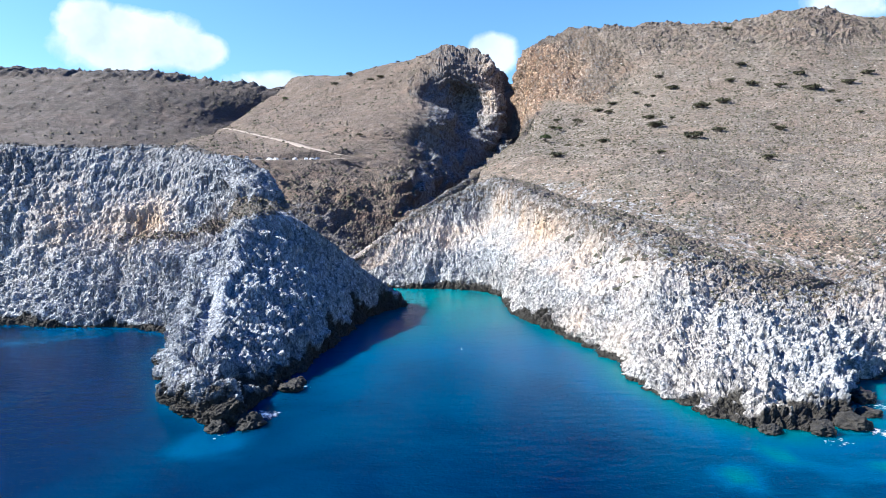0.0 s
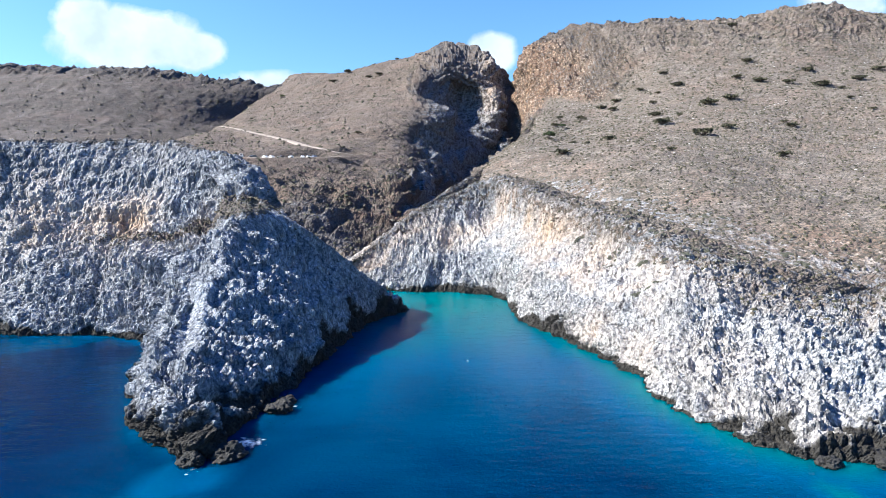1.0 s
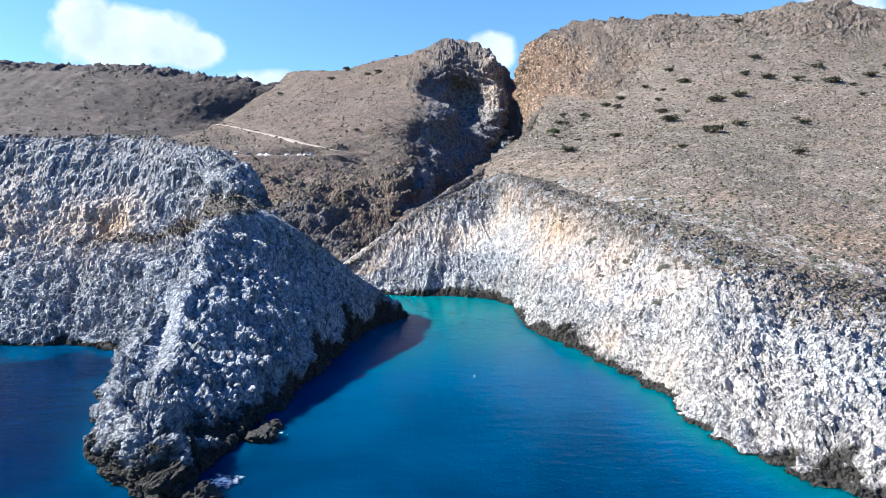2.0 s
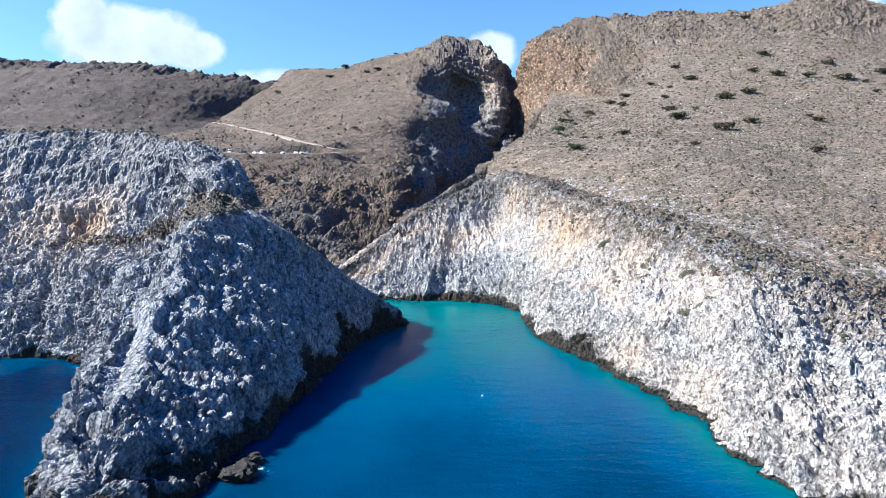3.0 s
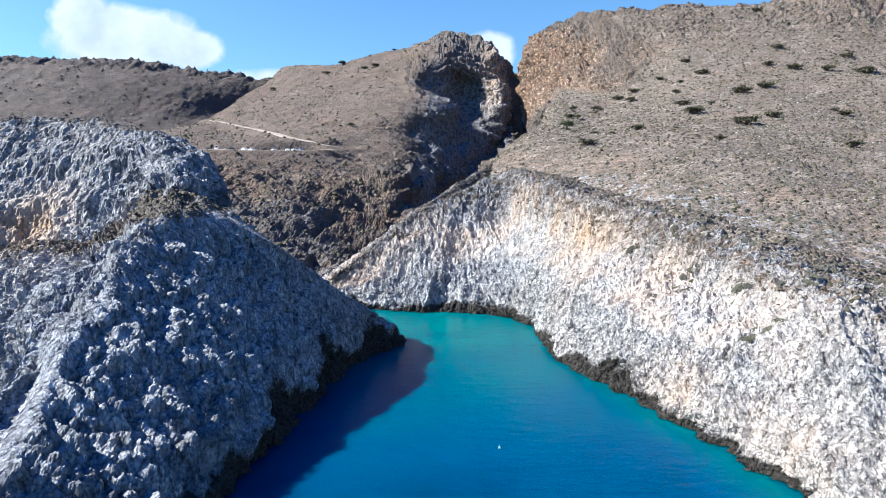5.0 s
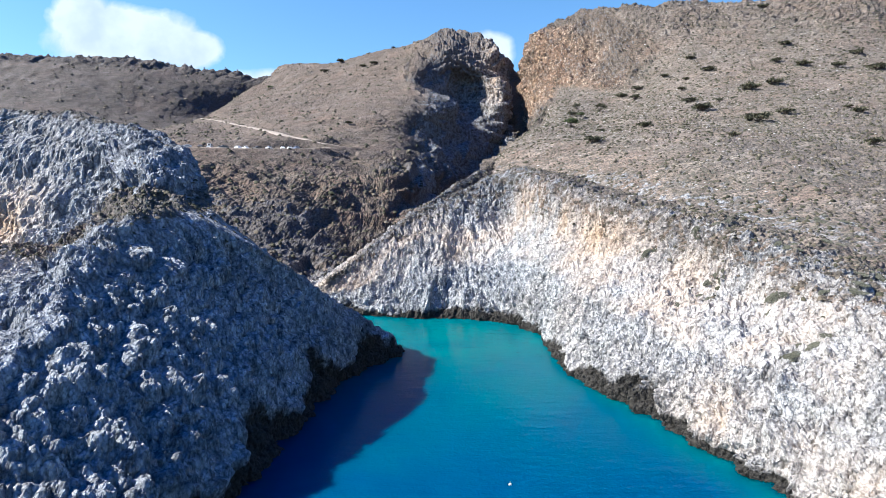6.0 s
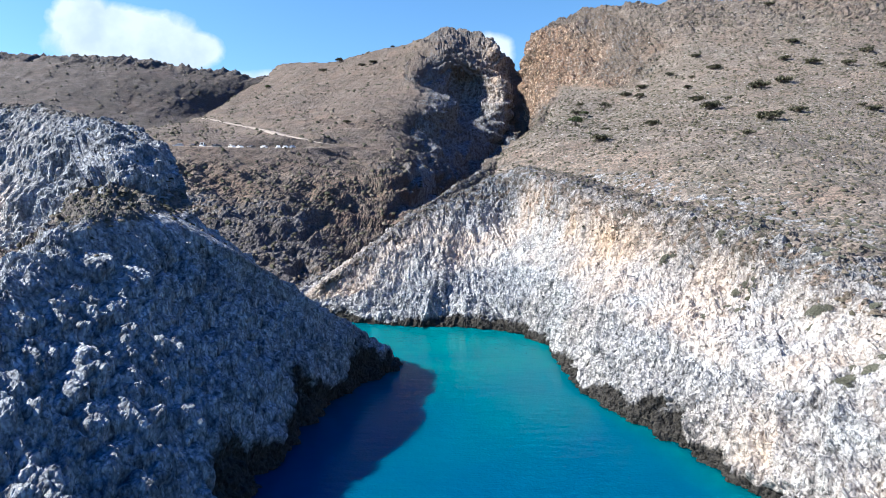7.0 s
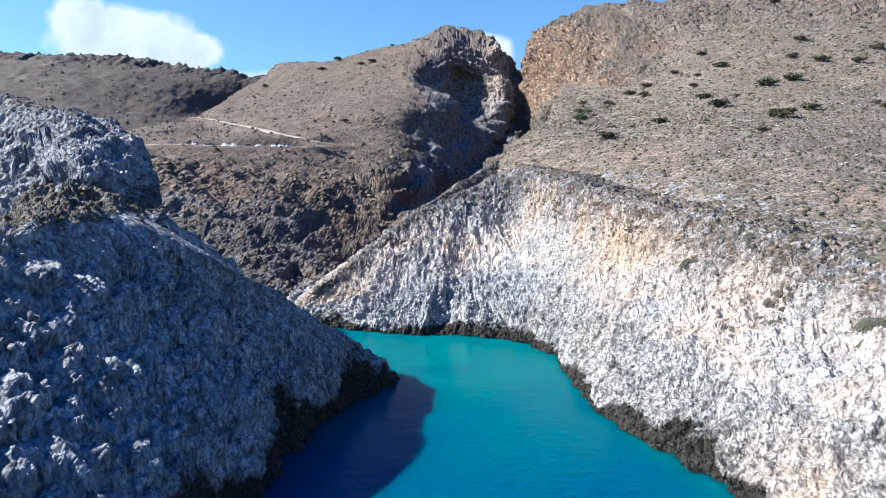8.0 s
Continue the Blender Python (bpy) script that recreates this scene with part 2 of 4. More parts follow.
def land_material():
    """Pale limestone, dark at the wave line, ochre where fresh; with dry scrub and red-brown soil where the cover map says so."""
    m, t, b, where = blank("limestone_and_scrub", 0.92)
    big = noise_tex(t, where, 0.045, 3)
    mid = noise_tex(t, where, 0.45, 5, 0.6)
    fine = noise_tex(t, where, 2.6, 5, 0.7)
    bent = mix(t, 0.12, where, node_colour(t, where, 0.6), "LINEAR_LIGHT")
    tall = stretched(t, bent, 1, 1, 0.6)
    drawn = stretched(t, bent, 1, 1, 0.22)
    rock = ramp(t, mid, [(0.3, (0.51, 0.51, 0.515)), (0.46, (0.68, 0.672, 0.66)), (0.68, (0.83, 0.815, 0.788))])
    blotch = ramp(t, noise_tex(t, where, 0.16, 4, 0.6, 0.6), [(0.34, (0.66, 0.67, 0.69)), (0.52, (1, 1, 1))])
    rock = mix(t, 0.8, rock, blotch, "MULTIPLY")
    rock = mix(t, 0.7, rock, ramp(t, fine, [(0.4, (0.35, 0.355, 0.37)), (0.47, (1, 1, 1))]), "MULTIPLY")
    # lichen, and crevice shade painted into the colour, in the creases between knobs
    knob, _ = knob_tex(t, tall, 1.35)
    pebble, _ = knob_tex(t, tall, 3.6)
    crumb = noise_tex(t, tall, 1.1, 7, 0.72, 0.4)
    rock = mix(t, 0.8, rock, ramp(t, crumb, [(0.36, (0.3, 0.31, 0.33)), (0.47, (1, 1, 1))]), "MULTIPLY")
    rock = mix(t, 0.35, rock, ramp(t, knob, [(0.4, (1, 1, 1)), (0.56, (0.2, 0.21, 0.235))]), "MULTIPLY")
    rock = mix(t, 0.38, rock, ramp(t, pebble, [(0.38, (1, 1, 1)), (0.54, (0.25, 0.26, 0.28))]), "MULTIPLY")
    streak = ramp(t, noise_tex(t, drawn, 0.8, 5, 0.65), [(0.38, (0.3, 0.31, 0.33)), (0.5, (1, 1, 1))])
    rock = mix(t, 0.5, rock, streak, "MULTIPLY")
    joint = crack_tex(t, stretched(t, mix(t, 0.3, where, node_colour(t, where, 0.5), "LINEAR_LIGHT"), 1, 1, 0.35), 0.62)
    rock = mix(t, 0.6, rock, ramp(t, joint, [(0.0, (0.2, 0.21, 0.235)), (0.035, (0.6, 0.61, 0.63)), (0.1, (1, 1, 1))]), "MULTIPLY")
    # inland rock is not bleached by spray; the headland's is blue-grey; cool also paints far haze and gorge-wall shade
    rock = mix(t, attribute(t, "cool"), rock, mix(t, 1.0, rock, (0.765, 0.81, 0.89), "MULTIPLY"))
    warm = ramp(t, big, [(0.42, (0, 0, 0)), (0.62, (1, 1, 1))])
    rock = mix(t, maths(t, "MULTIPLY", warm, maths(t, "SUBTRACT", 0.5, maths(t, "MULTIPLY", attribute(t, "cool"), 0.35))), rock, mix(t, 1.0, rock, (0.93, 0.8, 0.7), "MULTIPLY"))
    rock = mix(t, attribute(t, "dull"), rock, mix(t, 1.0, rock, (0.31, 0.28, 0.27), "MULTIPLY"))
    # fresh rock: cream where thinly, ochre where strongly stained
    fresh = maths(t, "MULTIPLY", attribute(t, "ochre"), ramp(t, noise_tex(t, drawn, 0.085, 6, 0.62), [(0.36, (0.0, 0.0, 0.0)), (0.6, (1, 1, 1))]), True)
    tan = mix(t, 1.0, ramp(t, fresh, [(0.0, (0.64, 0.55, 0.47)), (0.5, (0.5, 0.37, 0.25)), (1.0, (0.4, 0.25, 0.135))]), ramp(t, streak, [(0.3, (0.55, 0.5, 0.48)), (1.0, (1, 1, 1))]), "MULTIPLY")
    rock = mix(t, ramp(t, fresh, [(0.0, (0, 0, 0)), (0.25, (0.55, 0.55, 0.55)), (0.6, (0.9, 0.9, 0.9))]), rock, tan)
    # dry ground: soil between two sizes of cushion scrub, in broad drifts of brown and grey-green
    soil = ramp(t, noise_tex(t, where, 0.12, 6, 0.65), [(0.3, (0.13, 0.101, 0.08)), (0.55, (0.185, 0.155, 0.13)), (0.75, (0.265, 0.236, 0.208))])
    soil = mix(t, maths(t, "MULTIPLY", attribute(t, "ochre"), 0.8, True), soil, (0.33, 0.2, 0.12))
    drift = ramp(t, noise_tex(t, where, 0.022, 5, 0.6, 0.8), [(0.4, (0, 0, 0)), (0.62, (1, 1, 1))])
    rust = ramp(t, noise_tex(t, where, 0.035, 5, 0.6), [(0.5, (0, 0, 0)), (0.7, (1, 1, 1))])
    soil = mix(t, maths(t, "MULTIPLY", rust, 0.28), soil, (0.26, 0.165, 0.115))
    level = stretched(t, where, 0.12, 0.12, 1.3)
    soil = mix(t, 0.7, soil, ramp(t, noise_tex(t, level, 1.0, 5, 0.65), [(0.38, (0.68, 0.68, 0.7)), (0.5, (1, 1, 1)), (0.66, (1.2, 1.18, 1.15))]), "MULTIPLY")
    grit = ramp(t, noise_tex(t, where, 1.7, 5, 0.75), [(0.4, (0.5, 0.5, 0.5)), (0.5, (1, 1, 1)), (0.66, (1.35, 1.33, 1.3))])
    soil = mix(t, 0.8, soil, grit, "MULTIPLY")
    flat = stretched(t, bent, 1, 1, 1.5)
    tussock, own = knob_tex(t, flat, 0.8)
    tuft, own_tuft = knob_tex(t, flat, 1.9)
    leaf = ramp(t, own, [(0.0, (0.045, 0.041, 0.03)), (0.5, (0.08, 0.068, 0.054)), (1.0, (0.12, 0.102, 0.084))])
    leaf = mix(t, maths(t, "MULTIPLY", drift, 0.6), leaf, (0.085, 0.085, 0.065))
    many = maths(t, "MULTIPLY", maths(t, "SUBTRACT", noise_tex(t, where, 0.05, 4, 0.6), 0.31), 0.7)
    shrub = ramp(t, maths(t, "ADD", maths(t, "SUBTRACT", maths(t, "MULTIPLY", own, 0.5), tussock), many), [(0.0, (0, 0, 0)), (0.1, (1, 1, 1))])
    small = ramp(t, maths(t, "ADD", maths(t, "SUBTRACT", maths(t, "MULTIPLY", own_tuft, 0.6), tuft), many), [(0.0, (0, 0, 0)), (0.12, (1, 1, 1))])
    soil = mix(t, maths(t, "MULTIPLY", small, 0.75), soil, leaf)
    soil = mix(t, maths(t, "MULTIPLY", shrub, 0.9), soil, leaf)
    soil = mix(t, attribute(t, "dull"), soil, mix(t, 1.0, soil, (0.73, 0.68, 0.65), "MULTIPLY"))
    # blue tint on the ground, which paints distance haze onto the far mountain
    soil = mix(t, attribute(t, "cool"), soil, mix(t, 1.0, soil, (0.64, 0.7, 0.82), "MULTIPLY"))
    cover = maths(t, "ADD", attribute(t, "cover"), maths(t, "MULTIPLY", maths(t, "SUBTRACT", mid, 0.5), 1.6))
    cover = maths(t, "ADD", cover, maths(t, "MULTIPLY", maths(t, "SUBTRACT", fine, 0.5), 0.7))
    cover = ramp(t, cover, [(0.42, (0, 0, 0)), (0.58, (1, 1, 1))])
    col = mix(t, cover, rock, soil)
    # black of the wave line, and the undercut's shade painted with it
    wet_shade = ramp(t, maths(t, "ADD", attribute(t, "wet_shade"), maths(t, "MULTIPLY", maths(t, "SUBTRACT", mid, 0.5), 1.0)), [(0.42, (0, 0, 0)), (0.6, (1, 1, 1))])
    col = mix(t, wet_shade, col, ramp(t, fine, [(0.35, (0.012, 0.011, 0.01)), (0.65, (0.06, 0.054, 0.046))]))
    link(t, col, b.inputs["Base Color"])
    lumps = maths(t, "ADD", maths(t, "MULTIPLY", maths(t, "MULTIPLY", knob, knob), -0.7), maths(t, "MULTIPLY", maths(t, "MULTIPLY", pebble, pebble), -0.4))
    lumps = maths(t, "ADD", lumps, maths(t, "MULTIPLY", crumb, 1.1))
    mounds = maths(t, "ADD", maths(t, "MULTIPLY", shrub, 0.35), maths(t, "MULTIPLY", small, 0.16))
    mounds = maths(t, "ADD", mounds, maths(t, "MULTIPLY", noise_tex(t, where, 1.3, 5, 0.75), 0.5))
    bump(t, b, mix(t, cover, lumps, mounds), 1.0, 0.9)
    return m


LAND = land_material()


def water_material():
    m, t, b, where = blank("sea_water", 0.06)
    shallow = attribute(t, "shallow")
    patch = noise_tex(t, where, 0.06, 3, 0.6, 0.5)
    s = maths(t, "ADD", shallow, maths(t, "MULTIPLY", maths(t, "SUBTRACT", patch, 0.5), 0.35), True)
    col = ramp(t, s, [(0.0, (0.0, 0.0061, 0.0285)), (0.4, (0.0, 0.036, 0.095)), (0.75, (0.0, 0.064, 0.088)), (1.0, (0.007, 0.115, 0.11))])
    froth = ramp(t, maths(t, "ADD", attribute(t, "foam"), maths(t, "MULTIPLY", maths(t, "SUBTRACT", noise_tex(t, where, 1.4, 5, 0.7), 0.5), 1.5)), [(0.5, (0, 0, 0)), (0.75, (1, 1, 1))])
    col = mix(t, froth, col, (0.7, 0.75, 0.76))
    link(t, col, b.inputs["Base Color"])
    b.inputs["IOR"].default_value = 1.33
    b.inputs["Specular IOR Level"].default_value = 0.05
    # daylight spreads through the clear water into the shade
    b.inputs["Subsurface Weight"].default_value = 1.0
    b.inputs["Subsurface Radius"].default_value = (1.0, 1.0, 1.0)
    b.inputs["Subsurface Scale"].default_value = 9.0
    rip = t.nodes.new("ShaderNodeMapping")
    rip.inputs["Scale"].default_value = (0.45, 1.0, 1.0)
    rip.inputs["Rotation"].default_value = (0, 0, radians(-18))
    link(t, where, rip.inputs[0])
    h = maths(t, "ADD", noise_tex(t, rip.outputs[0], 0.55, 4, 0.6), maths(t, "MULTIPLY", noise_tex(t, where, 3.0, 2), 0.25))
    bump(t, b, h, 0.24, 0.5)
    return m


WATER = water_material()


def scrub_material():
    m, t, b, where = blank("dry_scrub", 0.95)
    own = t.nodes.new("ShaderNodeNewGeometry").outputs["Random Per Island"]
    col = ramp(t, own, [(0.0, (0.04, 0.04, 0.024)), (0.4, (0.068, 0.064, 0.042)), (0.75, (0.11, 0.09, 0.068)), (1.0, (0.17, 0.145, 0.115))])
    fine = ramp(t, noise_tex(t, where, 5.0, 3, 0.7), [(0.3, (0.5, 0.5, 0.5)), (0.65, (1.25, 1.25, 1.2))])
    link(t, mix(t, 1.0, col, fine, "MULTIPLY"), b.inputs["Base Color"])
    bump(t, b, noise_tex(t, where, 7.0, 3, 0.7), 0.2)
    return m


SCRUB = scrub_material()


def stone_material():
    m, t, b, where = blank("loose_limestone", 0.9)
    own = t.nodes.new("ShaderNodeNewGeometry").outputs["Random Per Island"]
    col = ramp(t, own, [(0.0, (0.2, 0.18, 0.16)), (0.6, (0.3, 0.285, 0.265)), (1.0, (0.42, 0.405, 0.385))])
    link(t, mix(t, 0.5, col, ramp(t, noise_tex(t, where, 6.0), [(0.3, (0.5, 0.5, 0.5)), (0.7, (1, 1, 1))]), "MULTIPLY"), b.inputs["Base Color"])
    return m


STONE = stone_material()


def scatter(name, g, weight, count, low, high, seed, form, faces, flat, jitter, material):
    """One mesh of many small lumps, strewn over a lofted ground by weight."""
    rng = np.random.default_rng(seed)
    # weight by true area, so that the lumps lie evenly on the ground
    area = np.linalg.norm(np.cross(np.gradient(g, axis=1), np.gradient(g, axis=0)), axis=2)
    w = (weight.clip(0, None) * area).reshape(-1)
    pick = rng.choice(len(w), count, p=w / w.sum())
    du, dv = np.gradient(g, axis=1).reshape(-1, 3)[pick], np.gradient(g, axis=0).reshape(-1, 3)[pick]
    at = g.reshape(-1, 3)[pick] + du * (rng.random((count, 1)) - 0.5) + dv * (rng.random((count, 1)) - 0.5)
    size = (low + (high - low) * rng.random(count) ** 2.2) * (1 + 0.7 * smooth(200, 450, at[:, 1]))
    turn = rng.random(count) * 6.283
    shape = np.array(form)[None] * (1 + jitter * (rng.random((count, len(form), 1)) - 0.5))
    c, sn = np.cos(turn)[:, None], np.sin(turn)[:, None]
    px, py, pz = shape[:, :, 0], shape[:, :, 1] * (0.7 + 0.5 * rng.random((count, 1))), shape[:, :, 2] * flat
    verts = np.stack([px * c - py * sn, px * sn + py * c, pz], axis=2) * size[:, None, None] + at[:, None]
    k = len(form)
    tris = (np.array(faces)[None] + (np.arange(count) * k)[:, None, None]).reshape(-1, 3)
    me = bpy.data.meshes.new(name)
    me.vertices.add(count * k)
    me.vertices.foreach_set("co", verts.reshape(-1).astype(np.float32))
    me.loops.add(tris.size)
    me.loops.foreach_set("vertex_index", tris.reshape(-1).astype(np.int32))
    me.polygons.add(len(tris))
    me.polygons.foreach_set("loop_start", (np.arange(len(tris)) * 3).astype(np.int32))
    me.update(calc_edges=True)
    me.materials.append(material)
    return new(name, me)


RING = ((1, 0), (0, 1), (-1, 0), (0, -1))
DOME = [(0, 0, 1.0)] + [(0.55 * a - 0.4 * b, 0.55 * b + 0.4 * a, 0.65) for a, b in RING] + [(a, b, -0.15) for a, b in RING]
DOME_FACES = ([(0, 1 + i, 1 + (i + 1) % 4) for i in range(4)] + [(1 + i, 5 + i, 5 + (i + 1) % 4) for i in range(4)]
              + [(1 + i, 5 + (i + 1) % 4, 1 + (i + 1) % 4) for i in range(4)])


def scatter_scrub(name, g, n, weight, count, low, high, seed):
    ob = scatter(name, g, weight, count, low, high, seed, DOME, DOME_FACES, 0.75, 0.7, SCRUB)
    return tagged(ob, "low dry olive-brown scrub cushions strewn over stony ground", "scrub", kind="stuff")


def scatter_stones(name, g, n, weight, count, low, high, seed):
    ob = scatter(name, g, weight, count, low, high, seed, DOME, DOME_FACES, 0.6, 0.9, STONE)
    return tagged(ob, "loose pale limestone boulders on dry ground", "stones", kind="stuff")

# ---- the land: feature lines, and the masses lofted between them ----


def lerp_line(a, b, fractions, lifts):
    """A line between two others: how far across, and how far up, at each point."""
    return [tuple(p + (q - p) * (lift if i == 2 else f) for i, (p, q) in enumerate(zip(u, v)))
            for u, v, f, lift in zip(a, b, fractions, lifts)]


def shifted(line, x, y, z):
    return [(p[0] + x, p[1] + y, p[2] + z) for p in line]


def drowned(line, away, depth):
    """A line under water, pushed away from a line inland."""
    out = []
    for p, q in zip(line, away):
        d = Vector((p[0] - q[0], p[1] - q[1]))
        d = d.normalized() if d.length > 0.01 else d
        out.append((p[0] + d.x * 2.5, p[1] + d.y * 2.5, p[2] - depth))
    return out


def attributes_of(g, cover, ochre=None, dull=0.0, cool=0.0):
    x, y, z = g[:, :, 0], g[:, :, 1], g[:, :, 2]
    # the black splash zone reaches highest on the exposed noses; on the headland's sheltered face it also paints the
    # undercut's shade
    reach = 1.5 - 0.9 * smooth(20, 24, x) * smooth(74, 80, y) * smooth(124, 114, y) + 1.3 * np.exp(-(((x - 19) / 5) ** 2 + ((y - 134) / 14) ** 2)) + 3.2 * np.exp(-(((x - 47) / 9) ** 2 + ((y - 73) / 9) ** 2)) + 1.5 * np.exp(-(((x + 26) / 8) ** 2 + ((y - 72) / 9) ** 2))
    sheltered = smooth(-30, -24, x) * smooth(0, -10, x) * smooth(92, 112, y) * smooth(175, 165, y)
    reach += sheltered * (2.2 + 1.9 * np.sin(y * 0.34 + 0.8))
    q = np.stack([x, y, 0 * x], axis=2).reshape(-1, 3)
    uneven = (1.5 * fbm(q * 0.07, 2, 99) + 0.8 * fbm(q * 0.35, 2, 98)).reshape(x.shape) * (1 - 0.75 * sheltered)
    reach *= (1.0 + uneven).clip(0.25, 1.5)
    wet_shade = (1.0 - z / reach).clip(-1, 1) * 0.5 + 0.5
    return {"cover": cover, "ochre": np.zeros_like(z) if ochre is None else ochre, "wet_shade": wet_shade, "dull": dull + np.zeros_like(z), "cool": cool + np.zeros_like(z)}


GROUNDS = {}

# headland with its spur and its low tip
HEAD_COAST = [(-150, 150, 0), (-105, 134, 0), (-80, 129, 0), (-62, 127.5, 0), (-51, 119, 0), (-47.5, 110, 0), (-44, 100, 0), (-38, 85.5, 0),
              (-33.5, 76, 0), (-25, 69, 0), (-22.5, 78, 0), (-20, 92, 0), (-18, 117, 0), (-15, 140, 0), (-10, 161, 0), (-17, 170, 0), (-34, 176, 0), (-60, 190, 0)]
HEAD_CREST = [(-150, 172, 41), (-110, 160, 40.5), (-90, 161, 39.5), (-64, 160, 38.5), (-47, 146.5, 34.5), (-38.5, 130, 24.8), (-39.5, 114, 19.5), (-36, 94, 11),
              (-33, 82, 7), (-31, 79, 6), (-31.5, 85, 7.5), (-34, 98, 13.5), (-36, 121, 22.5), (-31, 132, 22.5), (-14, 157, 3.5), (-22, 149, 11), (-36, 141, 25), (-46, 152, 34.5)]
HEAD_OVER = [(-150, 180, 40), (-110, 168, 39.5), (-90, 169, 38.5), (-60, 167, 37), (-43.5, 155, 33), (-33, 138, 24), (-33, 117, 18.5), (-29, 96, 8.5),
             (-29, 84, 5.5), (-31, 84, 5), (-36, 88, 6), (-39, 100, 12), (-43, 129, 23.5), (-41, 140, 26.5), (-19, 151, 3), (-28, 142, 12), (-41, 135, 24), (-53, 147, 34)]
HEAD_LOW = lerp_line(HEAD_COAST, HEAD_CREST, [0.5, 0.5, 0.25, 0.2, 0.3, 0.27, 0.25, 0.25, 0.2, 0.2, 0.25, 0.2, 0.18, 0.18, 0.3, 0.3, 0.3, 0.3],
                     [0.27, 0.27, 0.25, 0.26, 0.3, 0.36, 0.4, 0.4, 0.5, 0.5, 0.36, 0.34, 0.33, 0.33, 0.5, 0.35, 0.35, 0.35])
HEAD_HIGH = lerp_line(HEAD_COAST, HEAD_CREST, [0.75, 0.75, 0.5, 0.42, 0.58, 0.62, 0.6, 0.6, 0.5, 0.5, 0.6, 0.6, 0.56, 0.56, 0.6, 0.6, 0.6, 0.6],
                      [0.72, 0.72, 0.46, 0.45, 0.55, 0.78, 0.78, 0.8, 0.9, 0.9, 0.72, 0.66, 0.63, 0.63, 0.8, 0.75, 0.75, 0.75])
# a scrubby bench under the upper block
HEAD_BENCH = lerp_line(HEAD_COAST, HEAD_CREST, [0.9, 0.9, 0.64, 0.58, 0.82, 0.86, 0.8, 0.8, 0.75, 0.75, 0.8, 0.8, 0.78, 0.78, 0.8, 0.8, 0.8, 0.8],
                       [0.86, 0.86, 0.54, 0.52, 0.62, 0.92, 0.9, 0.92, 0.96, 0.96, 0.87, 0.84, 0.82, 0.82, 0.9, 0.88, 0.88, 0.88])


def headland():
    g, rows = loft([drowned(HEAD_COAST, HEAD_CREST, 5), HEAD_COAST, HEAD_LOW, HEAD_HIGH, HEAD_BENCH, HEAD_CREST, HEAD_OVER], 1300, 330, [0.2, 0.6, 0.9, 1, 1] + [1.35] * 7 + [1.1, 1] + [0.3, 0.15, 0.1])
    n = normals(g)
    n *= np.sign(n[:, :, 2].mean())
    v = np.linspace(0, 1, g.shape[0])[:, None]
    top = smooth(rows[4], rows[5], v)
    flat = smooth(0.72, 0.9, n[:, :, 2])
    level = smooth(0.7, 0.85, n[:, :, 2])
    x, y, z = g[:, :, 0], g[:, :, 1], g[:, :, 2]
    # the sheltered face is fluted and plainer, and undercut by the waves
    plain = smooth(-37, -32, x) * smooth(76, 90, y) * smooth(172, 165, y)
    bay = smooth(-52, -64, x)
    much = (1 - 0.4 * top) * (1 - 0.9 * plain) * (1 - 0.25 * bay)
    p = g.reshape(-1, 3)
    flutes = (0.25 * ribs(g, 77, 1.3) + 0.5 * ribs(g, 83, 0.6) + 1.5 * billow(p * np.array((0.45, 0.45, 0.1)), 2, 87) + 0.9 * billow(p * np.array((1.0, 1.0, 0.26)), 3, 88)).reshape(x.shape) - 1.0
    notch = smooth(4.2, 2.4, z + 1.6 * np.sin(y * 0.34 - 2.3)) * smooth(-2.5, 0.5, z)
    g = g + n * (0.85 * rock_relief(g, n) * much + 0.35 * ribs(g, 51, 1.6).reshape(x.shape) * (1 - top) + 1.3 * strata(g, 29, 7.0) * (1 - plain) * (1 - 0.6 * bay)
                 + flutes * plain * (1 - top) - 1.3 * notch * plain)[:, :, None]
    x, y, z = g[:, :, 0], g[:, :, 1], g[:, :, 2]
    ochre = np.exp(-(((x + 70) / 7) ** 2 + ((z - 21) / 6) ** 2)) * (y > 130) + 0.9 * np.exp(-(((x + 88) / 6) ** 2 + ((z - 26) / 9) ** 2)) * (y > 130)
    ochre = 0.42 * ochre + 0.2 * np.exp(-((z - 20) / 6) ** 2) * smooth(-40, -50, x)
    bench = level * smooth(15, 18, z) * smooth(29, 26, z) * smooth(-82, -70, x) * smooth(-32, -35, x) * smooth(118, 126, y)
    cover = 0.3 * smooth(34, 40, z) + 0.05 + 0.25 * flat * smooth(17, 22, z) + 0.5 * bench
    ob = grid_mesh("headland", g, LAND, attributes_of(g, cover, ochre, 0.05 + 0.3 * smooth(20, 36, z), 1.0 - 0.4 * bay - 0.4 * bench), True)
    scatter_scrub("scrub_on_headland", g, n, (np.abs(normals(g)[:, :, 2]) > 0.8) * (z > 20) * 0.4 + 2 * bench, 1800, 0.15, 0.4, 18)
    return tagged(ob, "pale grey karst limestone headland with a spur and black wave-worn foot", "headland", kind="structure")


headland()

# the ground behind the headland's crest
BACK_NEAR = [(-330, 190, 42), (-200, 178, 41), (-150, 174, 40.5), (-110, 161, 39.5), (-90, 162, 38.5), (-66, 165, 38), (-50, 154, 33), (-38, 140, 26), (-22, 152, 10)]
BACK_MID = [(-330, 240, 38), (-200, 225, 37), (-150, 215, 36), (-120, 205, 35), (-95, 200, 33), (-75, 195, 28), (-58, 180, 22), (-45, 168, 14), (-30, 172, 3)]
